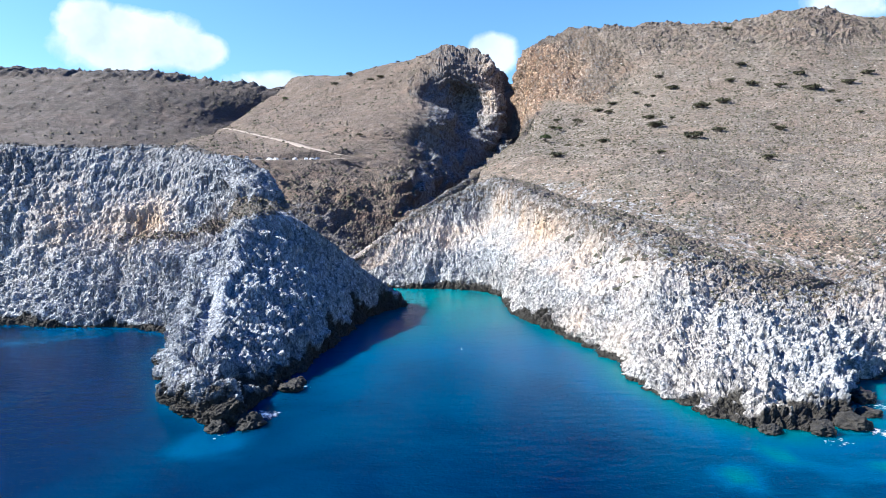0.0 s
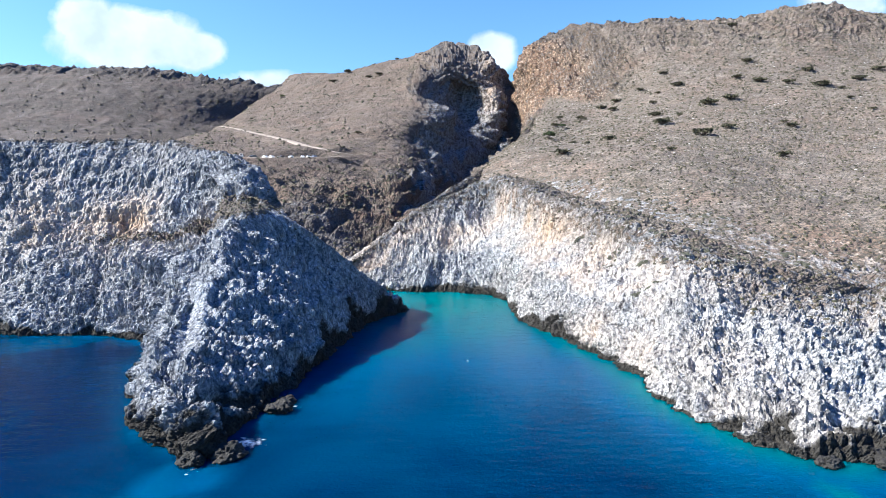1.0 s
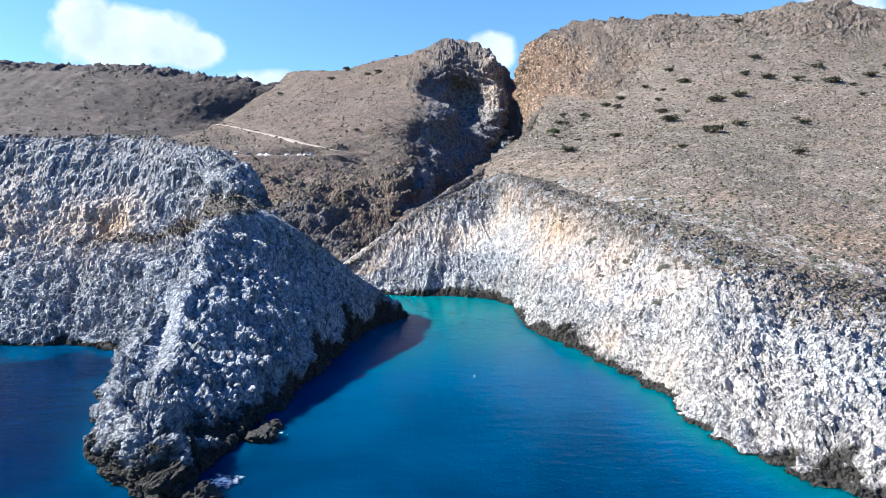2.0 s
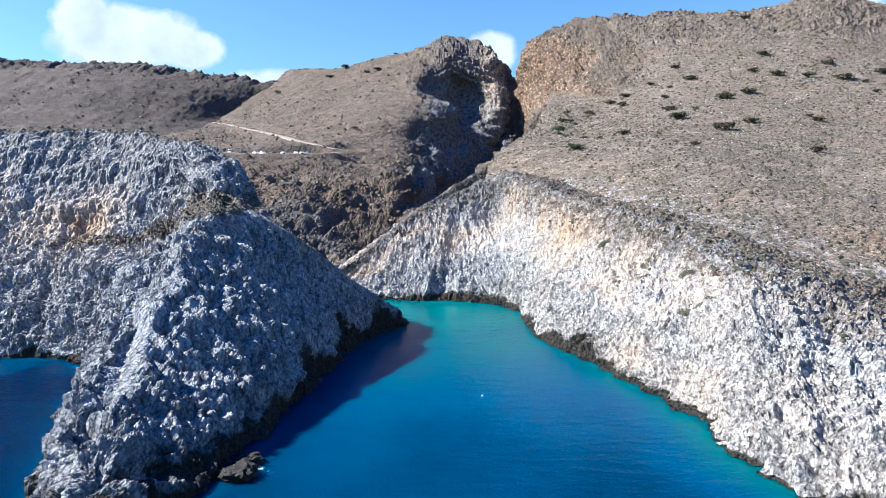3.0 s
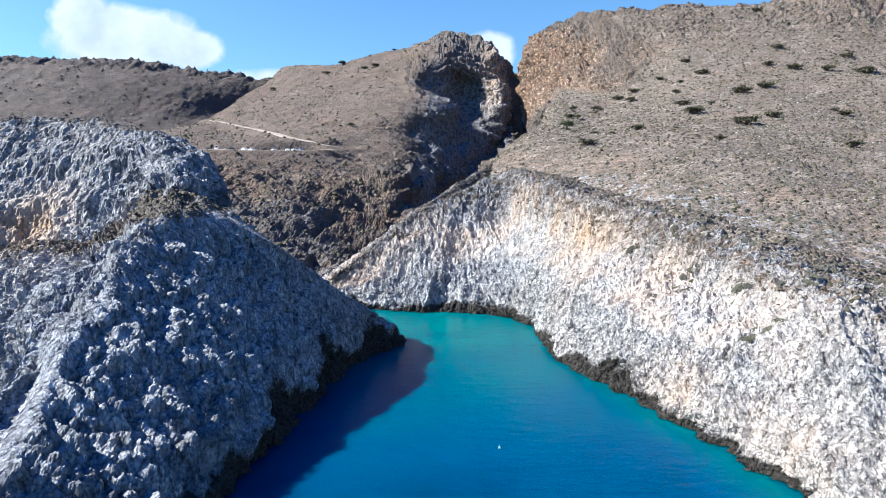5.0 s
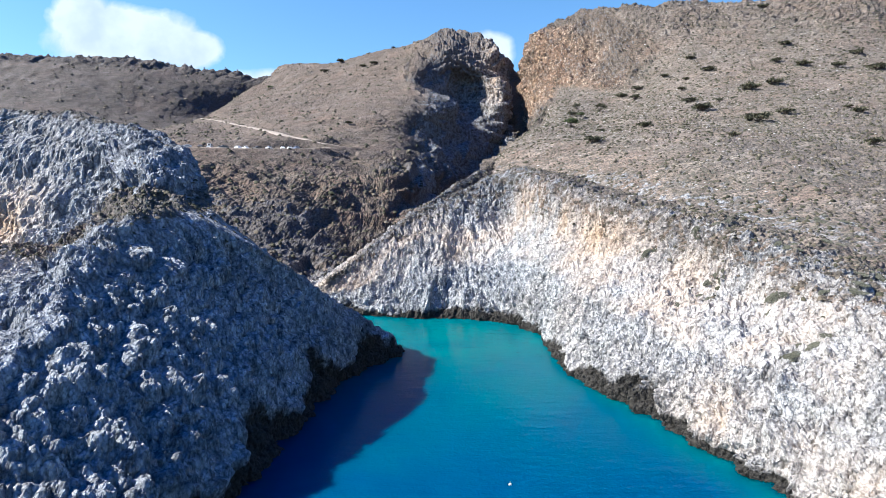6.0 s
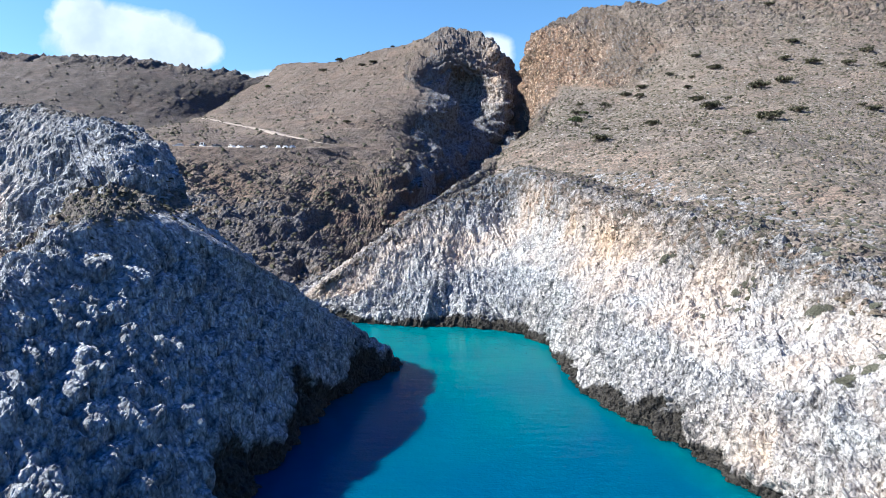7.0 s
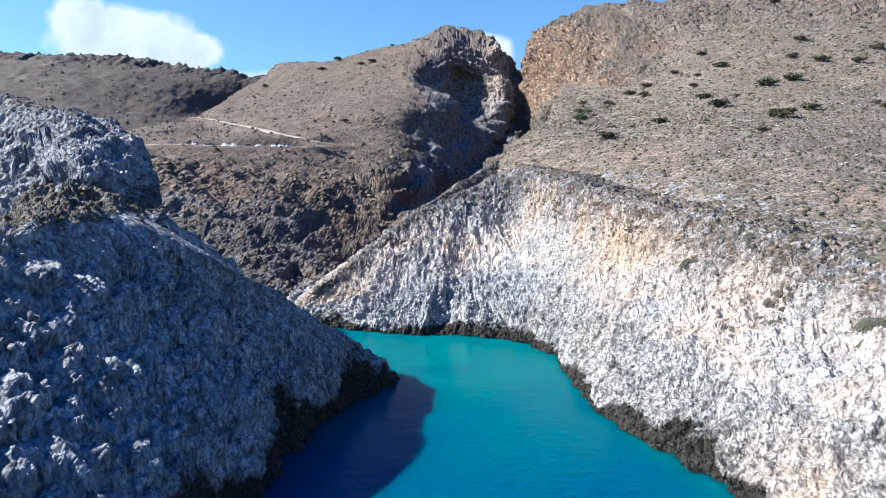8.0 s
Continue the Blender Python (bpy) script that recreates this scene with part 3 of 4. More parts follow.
BACK_FAR = [(-330, 420, 42), (-200, 360, 40), (-160, 300, 34), (-130, 250, 24), (-105, 225, 12), (-85, 212, 4), (-66, 200, -1), (-50, 190, -3), (-34, 184, -4)]


def back_slope():
    g, _ = loft([BACK_NEAR, BACK_MID, BACK_FAR], 320, 120)
    n = normals(g)
    n *= np.sign(n[:, :, 2].mean())
    g = g + n * (0.7 * rock_relief(g, n, 1.3, 5))[:, :, None]
    ob = grid_mesh("headland_back", g, LAND, attributes_of(g, np.full(g.shape[:2], 0.55), None, 0.6))
    return tagged(ob, "rocky back slope of the headland above the creek", "hillside", kind="structure")


back_slope()

# pale rocky shore under the long hillside
SHORE_COAST = [(62, 482, 30), (38, 402, 12), (10, 300, 6), (-22, 250, 6), (-38, 213, 0), (-18, 196.5, 0), (-8, 192.5, 0), (3, 192.5, 0), (9, 188, 0),
               (17, 170.5, 0), (16.7, 150, 0), (19, 133, 0), (22, 121, 0), (25, 109.3, 0), (26.6, 97, 0), (26.5, 85.5, 0), (29.4, 76.5, 0),
               (32.5, 69.8, 0), (37, 66.8, 0), (46, 70, 0), (52, 80, 0), (64, 90, 0), (90, 97, 0), (150, 110, 0)]
SHORE_RIM = [(70, 480, 96), (47, 392, 68), (19, 280, 42.5), (-8, 230, 24), (-27, 208, 8), (-16, 219, 17.5), (-6, 229, 24.5), (6, 240, 31), (14, 240, 34),
             (24, 207, 31), (30, 184, 27), (35, 165, 24.5), (38, 150, 22.5), (41, 140, 20.5), (45, 130, 17.5), (50, 124, 15), (56, 121, 12.5),
             (62, 120, 10.5), (69, 121, 9), (76, 124, 9), (84, 128, 10), (95, 133, 12), (115, 140, 16), (170, 150, 26)]
SHORE_LOW = lerp_line(SHORE_COAST, SHORE_RIM, [0.25] * 4 + [0.3] * 5 + [0.25] * 6 + [0.22] * 4 + [0.25] * 5, [0.35] * 4 + [0.33] * 5 + [0.36] * 6 + [0.45] * 4 + [0.4] * 5)
SHORE_HIGH = lerp_line(SHORE_COAST, SHORE_RIM, [0.6] * 4 + [0.62] * 4 + [0.72] * 6 + [0.6] + [0.55] * 4 + [0.6] * 5, [0.75] * 4 + [0.7] * 4 + [0.64] * 6 + [0.7] + [0.78] * 4 + [0.75] * 5)


def rocky_shore():
    behind = shifted(SHORE_RIM, 9, 7, 0.6)
    g, rows = loft([drowned(SHORE_COAST, SHORE_RIM, 5), SHORE_COAST, SHORE_LOW, SHORE_HIGH, SHORE_RIM, behind], 1320, 300, [0.1, 0.15, 0.35, 0.6] + [1] * 7 + [1.3] * 8 + [1, 0.8, 0.5, 0.25])
    n = normals(g)
    n *= np.sign(n[:, :, 2].mean())
    v = np.linspace(0, 1, g.shape[0])[:, None]
    fade = 1 - 0.5 * smooth(rows[3], rows[5], v)
    x, y, z = g[:, :, 0], g[:, :, 1], g[:, :, 2]
    # the middle of the wall is smoother, drawn into folds
    wall = smooth(rows[2] - 0.02, rows[2] + 0.06, v) * smooth(rows[4], rows[3], v) * smooth(95, 125, y) * smooth(235, 215, y)
    folds = ribs(g, 57, 2.2).reshape(x.shape)
    g = g + n * (0.8 * rock_relief(g, n, 1.0, 31) * fade * (1 - 0.35 * wall) + 0.3 * folds * (0.4 + 0.6 * wall))[:, :, None]
    GROUNDS["rocky_shore"] = g.reshape(-1, 3)
    x, y, z = g[:, :, 0], g[:, :, 1], g[:, :, 2]
    cover = -0.2 + 0.68 * smooth(rows[3] - 0.26, rows[4] - 0.08, v + 0 * x) + 0.3 * smooth(rows[4] - 0.05, rows[5], v + 0 * x)
    cover = np.maximum(cover, 0.8 * smooth(235, 275, y))
    ochre = 0
    for cx, cy, cz, r, much in ((19, 214, 28, 6, 0.65), (24, 190, 23, 6, 0.35), (28, 174, 20, 5, 0.3), (0, 215, 16, 5, 0.3), (26, 118, 2.5, 5, 0.4), (30, 101, 2.5, 5, 0.35)):
        ochre = ochre + much * np.exp(-(((x - cx) / r) ** 2 + ((y - cy) / r / 1.6) ** 2 + ((z - cz) / r / 0.8) ** 2))
    ochre = ochre + 0.28 * wall
    grey = smooth(rows[3] - 0.16, rows[4] - 0.05, v + 0 * x)
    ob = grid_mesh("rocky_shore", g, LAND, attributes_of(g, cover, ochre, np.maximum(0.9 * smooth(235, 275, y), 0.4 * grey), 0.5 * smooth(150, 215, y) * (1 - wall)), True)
    scatter_scrub("scrub_on_shore", g, n, smooth(rows[3] - 0.12, rows[4], v + 0 * x) * (np.abs(normals(g)[:, :, 2]) > 0.7), 4000, 0.2, 0.5, 16)
    return tagged(ob, "bright white limestone shore slope with a dark waterline", "rocky shore", kind="structure")


rocky_shore()

# long hillside above the shore, up to its crest; the first two columns stand in the gorge
HILL_A = [(-22, 240, 2), (-4, 234, 17), (12, 240, 26), (30, 200, 22), (40, 162, 18), (54, 134, 10), (72, 126, 3), (100, 134, 5), (150, 146, 14), (260, 170, 36)]
HILL_B = [(8, 288, 8), (16, 281, 40.5), (38, 238, 38.5), (56, 205, 34.5), (70, 180, 28.5), (84, 165, 22.5), (105, 160, 20.5), (140, 175, 29), (200, 200, 45), (300, 240, 70)]
HILL_C = [(46, 412, 15), (52, 400, 70), (80, 365, 69), (100, 330, 67), (120, 305, 63), (140, 290, 60), (165, 280, 57), (200, 290, 63), (260, 310, 78), (360, 340, 105)]
HILL_D = [(68, 538, 50), (75, 530, 112), (106, 445, 95), (135, 415, 97), (150, 400, 97), (185, 385, 97), (215, 385, 101), (250, 395, 109), (310, 410, 125), (420, 430, 150)]
HILL_E = [(68, 664, 108), (80, 648, 176), (120, 640, 198), (140, 575, 184), (190, 560, 182), (240, 540, 178), (272, 522, 181), (296, 516, 182), (322, 522, 173), (480, 540, 190)]


def hillside():
    g, rows = loft([HILL_A, HILL_B, HILL_C, HILL_D, HILL_E, shifted(HILL_E, 40, 110, -50)], 560, 370, [1, 1.6] + [1] * 7, [1, 1, 1, 1.7, 0.15])
    n = normals(g)
    n *= np.sign(n[:, :, 2].mean())
    steep = smooth(0.82, 0.6, n[:, :, 2])
    x, y, z = g[:, :, 0], g[:, :, 1], g[:, :, 2]
    cliff = smooth(146, 116, x + 6 * fbm(g.reshape(-1, 3) * 0.05, 2, 12).reshape(x.shape)) * smooth(430, 470, y) * smooth(0.92, 0.8, n[:, :, 2])
    crag = np.maximum(np.maximum(steep, cliff), np.maximum(smooth(165, 176, z), 0.55 * smooth(118, 150, z)))
    d = scrub_relief(g) * (1 - crag) + (0.9 * rock_relief(g, n, 1.7, 71) + 2.5 * strata(g, 37, 16.0)) * crag
    g = g + n * d[:, :, None]
    GROUNDS["hillside"] = g.reshape(-1, 3)
    v = np.linspace(0, 1, g.shape[0])[:, None]
    cover = 0.95 - 0.33 * crag - 0.4 * smooth(rows[1] * 1.25, rows[1] * 0.4, v)
    ochre = cliff * smooth(90, 105, z) * smooth(188, 172, z) * smooth(122, 92, x + 14 * fbm(g.reshape(-1, 3) * 0.035, 3, 19).reshape(x.shape)) * 0.75
    ochre = ochre + 0.9 * np.exp(-(((x - 72) / 10) ** 2 + ((y - 130) / 7) ** 2)) * 0.8 + 0.4 * np.exp(-(((x - 90) / 16) ** 2 + ((y - 152) / 11) ** 2))
    ob = grid_mesh("hillside", g, LAND, attributes_of(g, cover, ochre, 0.2 + 0.55 * crag), True)
    near = 1.0 - 0.55 * smooth(190, 420, g[:, :, 1])
    scatter_scrub("scrub_on_hillside", g, n, near * (1 - crag) * (np.arange(g.shape[0])[:, None] < int(0.98 * rows[4] * g.shape[0])), 29000, 0.2, 0.6, 14)
    scatter_stones("stones_on_hillside", g, n, (1 - crag) * near, 4500, 0.12, 0.42, 15)
    return tagged(ob, "dry brown scrub hillside with an ochre cliff beside the gorge", "hillside", kind="structure")


hillside()

# middle hill with the road shelf, its gorge wall on the last columns
MID_FOOT = [(-230, 330, 8), (-170, 300, 10), (-130, 240, 8), (-85, 208, -2), (-50, 205, -4), (-30, 217, -3), (-14, 262, 3), (2, 322, 8), (20, 400, 18), (55, 520, 46)]
MID_BAND = [(-240, 380, 20), (-175, 350, 38), (-125, 280, 35), (-88, 268, 31), (-58, 272, 26), (-36, 290, 26), (-16, 335, 38), (2, 398, 32), (24, 464, 42), (56, 560, 76)]
MID_ROAD = [(-250, 440, 30), (-184, 420, 62), (-125, 315, 47), (-92, 318, 48), (-68, 340, 51), (-51, 364, 54), (-24, 400, 61), (4, 452, 58), (26, 512, 56), (58, 590, 92)]
MID_SLOPE = [(-265, 610, 55), (-204, 600, 100.6), (-160, 520, 86), (-120, 460, 76), (-85, 440, 75), (-57, 430, 75), (0, 500, 98), (13, 560, 98), (46, 574, 98), (62, 620, 112)]
MID_UPPER = [(-265, 720, 80), (-203, 702, 137), (-170, 680, 140), (-110, 620, 133), (-80, 600, 130), (-40, 600, 140), (-22, 548, 125), (14, 606, 133), (46, 590, 132), (66, 640, 130)]
MID_CREST = [(-250, 810, 110), (-188, 780, 165), (-179, 777, 183), (-103, 717, 175), (-75, 700, 179), (-45, 690, 183), (-10, 675, 190), (10, 670, 193), (43, 640, 179), (68, 655, 148)]
# the brow over the alcove beside the gorge
MID_BROW = lerp_line(MID_UPPER[:6], MID_CREST[:6], [0.4] * 6, [0.45] * 6) + [(-18, 594, 150), (12, 598, 148), (44, 611, 143), (67, 646, 139)]


def near_line(x, y, line):
    """Plan distance to a polyline, and its height at the nearest place."""
    best, height = np.full(x.shape, 1e9), np.zeros(x.shape)
    for (ax, ay, az_), (bx, by, bz) in zip(line, line[1:]):
        dx, dy = bx - ax, by - ay
        t = (((x - ax) * dx + (y - ay) * dy) / (dx * dx + dy * dy)).clip(0, 1)
        d = np.hypot(x - ax - t * dx, y - ay - t * dy)
        height = np.where(d < best, az_ + (bz - az_) * t, height)
        best = np.minimum(best, d)
    return best, height


# the road comes down to a bend and runs back along a parking shelf
ROAD = [(-51, 364, 54.1), (-58, 361.5, 55.2), (-65, 363, 57), (-77, 374, 60), (-96, 411, 66.8), (-122, 462, 75.6), (-151, 510, 84.6), (-172, 542, 91.2), (-204, 600, 100.6)]
SHELF = [(-51, 364, 54.1), (-61, 348, 51.8), (-69, 340, 50.6), (-77, 333, 49.9), (-84, 326, 49.3), (-91, 320, 48.9), (-101, 317, 48.9), (-118, 316, 48.7)]
PATH = [(-69, 337, 49.6), (-56, 342, 47.6), (-44, 345, 45.2), (-28, 333, 39.6)]
def ground(name, x, y):
    """Height of a lofted land mass at a place."""
    g = GROUNDS[name]
    d = (g[:, 0] - x) ** 2 + (g[:, 1] - y) ** 2
    near = np.argpartition(d, 3)[:3]
    return float(g[near, 2].mean())


def middle_hill():
    g, rows = loft([MID_FOOT, MID_BAND, MID_ROAD, MID_SLOPE, MID_UPPER, MID_BROW, MID_CREST, shifted(MID_CREST, 0, 100, -60)], 560, 310, [0.6, 0.8] + [1.3] * 5 + [1.3, 1], [3, 3, 1, 0.9, 1, 0.9, 0.3])
    n = normals(g)
    n *= np.sign(n[:, :, 2].mean())
    x, y, z = g[:, :, 0], g[:, :, 1], g[:, :, 2]
    v = np.linspace(0, 1, g.shape[0])[:, None] + 0 * x
    crag = np.maximum(smooth(0.85, 0.65, n[:, :, 2]), smooth(rows[4], rows[5], v) * smooth(-40, 0, x))
    flank = smooth(rows[2], rows[1], v)
    crag = np.maximum(crag, 0.85 * flank)
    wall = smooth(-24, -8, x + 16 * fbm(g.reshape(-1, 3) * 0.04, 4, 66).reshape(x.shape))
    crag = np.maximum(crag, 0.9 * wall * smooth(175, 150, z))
    d = scrub_relief(g, 1.5) * (1 - crag) + (0.5 * rock_relief(g, n, 1.4, 91, 0.25) * smooth(600, 430, y) + 0.4 * rock_relief(g, n, 3.2, 93, 0.35) * smooth(430, 600, y) + 3.2 * strata(g, 17, 11.0) + (3.5 * flank + 7.0 * wall) * fbm(g.reshape(-1, 3) * 0.04, 3, 65).reshape(x.shape)) * crag
    g = g + n * d[:, :, None]
    for line, half in ((PATH, 0.7), (SHELF, 3.9), (ROAD, 3.0)):
        away, height = near_line(g[:, :, 0], g[:, :, 1], line)
        k = smooth(half + (1.5 if line is PATH else 9), half, away)
        g[:, :, 2] += (height - g[:, :, 2]) * k
    GROUNDS["middle_hill"] = g.reshape(-1, 3)
    q = g.reshape(-1, 3) * np.array((1, 1, 1.6))
    patch = fbm(q * 0.035, 4, 63).reshape(x.shape)
    bare = fbm(q * 0.06 + 9, 4, 64).reshape(x.shape)
    cover = 0.95 - 0.5 * crag + 0.1 * flank + 0.9 * flank * patch
    red = 0.3 * flank * smooth(0.02, 0.3, patch)
    # lower gorge wall paler and bluer: its skylit shade is painted into the colour
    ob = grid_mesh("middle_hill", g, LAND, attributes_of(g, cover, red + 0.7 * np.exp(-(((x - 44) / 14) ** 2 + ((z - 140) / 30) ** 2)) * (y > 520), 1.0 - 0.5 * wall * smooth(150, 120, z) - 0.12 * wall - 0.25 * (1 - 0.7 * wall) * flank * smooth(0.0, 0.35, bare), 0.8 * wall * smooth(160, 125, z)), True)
    scatter_scrub("scrub_on_hill", g, n, (0.7 - crag).clip(0.05, 1) + 6.0 * flank * (normals(g)[:, :, 2] ** 2 > 0.36), 6000, 0.3, 0.95, 12)
    return tagged(ob, "brown scrub hill with a rocky peak and shaded gorge wall", "hill", kind="structure")


middle_hill()

# rising floor of the gorge, under both its walls
GORGE_LEFT = [(-40, 250, -2), (-25, 320, 4), (-5, 400, 12), (15, 480, 28), (25, 560, 56), (35, 645, 146), (40, 760, 120)]
GORGE_RIGHT = [(-5, 235, -2), (25, 310, 8), (55, 390, 22), (75, 475, 42), (85, 560, 70), (95, 648, 150), (100, 760, 120)]


def gorge_floor():
    g, _ = loft([GORGE_LEFT, lerp_line(GORGE_LEFT, GORGE_RIGHT, [0.5] * 7, [0.5] * 7), GORGE_RIGHT], 260, 60)
    n = normals(g)
    n *= np.sign(n[:, :, 2].mean())
    g = g + n * rock_relief(g, n, 2.0, 55)[:, :, None]
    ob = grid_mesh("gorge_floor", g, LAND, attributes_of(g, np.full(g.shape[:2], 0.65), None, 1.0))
    return tagged(ob, "shaded stony floor of the narrow gorge", "gorge", kind="structure")


gorge_floor()

# far mountain
FAR_FOOT = [(-700, 330, 40), (-560, 340, 40), (-430, 350, 38), (-330, 380, 36), (-250, 430, 40), (-200, 500, 50), (-150, 700, 80)]
FAR_SLOPE = [(-720, 560, 110), (-560, 570, 108), (-440, 580, 104), (-340, 600, 100), (-270, 640, 102), (-225, 720, 118), (-150, 800, 120)]
FAR_CREST = [(-740, 760, 195), (-524, 760, 190.5), (-443, 770, 187.5), (-344, 780, 189), (-270, 800, 181), (-204, 823, 177), (-120, 850, 172)]


def far_mountain():
    g, rows = loft([FAR_FOOT, FAR_SLOPE, FAR_CREST, shifted(FAR_CREST, 0, 120, -50)], 360, 140)
    n = normals(g)
    n *= np.sign(n[:, :, 2].mean())
    x, y, z = g[:, :, 0], g[:, :, 1], g[:, :, 2]
    crag = smooth(165, 180, z)
    g = g + n * (scrub_relief(g, 2.5, 41) * (1 - crag) + rock_relief(g, n, 3.0, 43) * crag)[:, :, None]
    # last value: haze over the mountain, put into its colour as blue
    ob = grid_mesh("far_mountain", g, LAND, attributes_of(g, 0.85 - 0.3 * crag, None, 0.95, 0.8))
    scatter_scrub("scrub_on_mountain", g, n, 1 + 0 * z, 4000, 0.35, 1.1, 20)
    return tagged(ob, "grey-brown far mountain with a rocky crest", "mountain", kind="structure")


far_mountain()


# ---- sea ----
def coast_distance(x, y, line):
    best = np.full(x.shape, 1e9)
    for (ax, ay, _), (bx, by, _) in zip(line, line[1:]):
        dx, dy = bx - ax, by - ay
        t = (((x - ax) * dx + (y - ay) * dy) / (dx * dx + dy * dy)).clip(0, 1)
        best = np.minimum(best, (x - ax - t * dx) ** 2 + (y - ay - t * dy) ** 2)
    return np.sqrt(best)


def sea():
    xs = np.r_[-4000, -1500, -600, np.arange(-200, -111, 6), np.arange(-110, 110.1, 1.25), np.arange(116, 201, 6), 600, 1500, 4000]
    ys = np.r_[-4000, -1500, -500, -150, np.arange(-30, 49, 4), np.arange(50, 215.1, 1.25), 260, 330]
    x, y = np.meshgrid(xs, ys)
    right = coast_distance(x, y, SHORE_COAST[4:])
    left = coast_distance(x, y, HEAD_COAST)
    head = smooth(35, 185, y) * smooth(-48, -14, x)
    shallow = np.maximum(0.85 * head, np.maximum(0.85 * np.exp(-right / 8.0), 0.5 * np.exp(-left / 1.5)))
    for cx, cy, r, much in ((-24, 64, 4, 0.42), (-31, 68, 3, 0.28), (34, 60, 7, 0.8), (41, 62, 6, 0.8), (-75, 124, 9, 0.3)):
        wob = fbm(np.stack([x, y, 0 * x], axis=2).reshape(-1, 3) * 0.16, 3, 8).reshape(x.shape)
        shallow = np.maximum(shallow, much * smooth(1.5, 0.1, np.hypot(x - cx, y - cy) / r + 1.5 * wob))
    g = np.stack([x, y, np.zeros_like(x)], axis=2)
    foam = 0.1 * np.exp(-np.minimum(left, right) / 0.8)
    for cx, cy, r, much in ((-21.0, 73.0, 2.4, 0.72), (-18.6, 85, 1.8, 0.5), (-24, 66, 2.0, 0.45), (41, 64.5, 2.6, 0.5), (47.5, 67, 2.4, 0.6), (54, 76, 2.4, 0.6), (-93, 130, 2.5, 0.4)):
        foam = np.maximum(foam, much * np.exp(-((x - cx) ** 2 + (y - cy) ** 2) / r ** 2))
    ob = grid_mesh("water", g, WATER, {"shallow": shallow, "foam": foam})
    return tagged(ob, "clear deep blue sea turning turquoise in the cove", "sea", kind="structure")


sea()


# ---- road, parking shelf, footpath ----


def dirt_material(name, low, high):
    m, t, b, where = blank(name, 0.95)
    col = ramp(t, noise_tex(t, where, 0.5, 6, 0.65), [(0.3, low), (0.7, high)])
    grit = ramp(t, noise_tex(t, where, 5.0, 4, 0.7), [(0.3, (0.6, 0.6, 0.6)), (0.6, (1, 1, 1))])
    link(t, mix(t, 0.6, col, grit, "MULTIPLY"), b.inputs["Base Color"])
    bump(t, b, noise_tex(t, where, 3.0, 5, 0.7), 0.15)
    return m


GRAVEL = dirt_material("pale_gravel", (0.22, 0.178, 0.143), (0.345, 0.292, 0.243))
TRACK = dirt_material("brown_dirt", (0.12, 0.085, 0.06), (0.2, 0.15, 0.11))


def ribbon(name, line, half, lift, material, bank=0.5):
    """A crowned strip along a line."""
    pts = np.array(line, float)
    k = np.r_[0, np.cumsum(np.linalg.norm(np.diff(pts, axis=0), axis=1))]
    mid = spline(k, pts, np.linspace(0, k[-1], max(12, int(k[-1] / 1.5))))
    way = np.gradient(mid, axis=0)
    side = np.stack([-way[:, 1], way[:, 0], 0 * way[:, 0]], axis=1)
    side /= np.linalg.norm(side, axis=1, keepdims=True)
    rng = np.random.default_rng(8)
    edge = half * (1 + 0.18 * (rng.random(len(mid)) - 0.5))
    rows = []
    for f, drop in ((-1.0 - 0.16 * bank, -bank), (-0.92, 0.0), (-0.45, 0.05), (0.0, 0.02), (0.45, 0.05), (0.92, 0.0), (1.0 + 0.16 * bank, -bank)):
        rows.append(mid + side * (f * edge)[:, None] + np.array((0, 0, lift + drop)))
    return grid_mesh(name, np.stack(rows), material, {})


tagged(ribbon("road", ROAD, 3.2, 0.25, GRAVEL), "pale unpaved road cut across the brown hill", "road", kind="structure")
tagged(ribbon("parking_shelf", SHELF, 4.6, 0.2, GRAVEL, 1.5), "pale gravel parking shelf at the road's end", "parking", kind="structure")
tagged(ribbon("footpath", PATH, 0.7, 0.1, TRACK), "narrow brown dirt footpath down the slope", "footpath", kind="structure")


# ---- trees and bushes ----


def part(name, bm, material, parent, label=""):
    me = bpy.data.meshes.new(name)
    bm.to_mesh(me)
    bm.free()
    me.materials.append(material)
    ob = new(name, me)
    ob.parent = parent
    return tagged(ob, label) if label else ob


def leaf_material(name, dark, light):
    m, t, b, where = blank(name, 0.7)
    own = t.nodes.new("ShaderNodeNewGeometry").outputs["Random Per Island"]
    col = ramp(t, own, [(0.0, dark), (1.0, light)])
    link(t, col, b.inputs["Base Color"])
    return m


CAROB = leaf_material("dusty_carob_leaves", (0.036, 0.038, 0.02), (0.11, 0.1, 0.06))
GREEN = leaf_material("green_leaves", (0.04, 0.055, 0.022), (0.11, 0.13, 0.055))
MAT = leaf_material("grey_green_cushion", (0.05, 0.05, 0.035), (0.12, 0.117, 0.085))


def bark_material():
    m, t, b, where = blank("grey_bark", 0.9)
    col = ramp(t, noise_tex(t, where, 4.0, 5, 0.7), [(0.3, (0.06, 0.045, 0.035)), (0.7, (0.17, 0.14, 0.12))])
    link(t, col, b.inputs["Base Color"])
    bump(t, b, noise_tex(t, where, 9.0), 0.05)
    return m


BARK = bark_material()


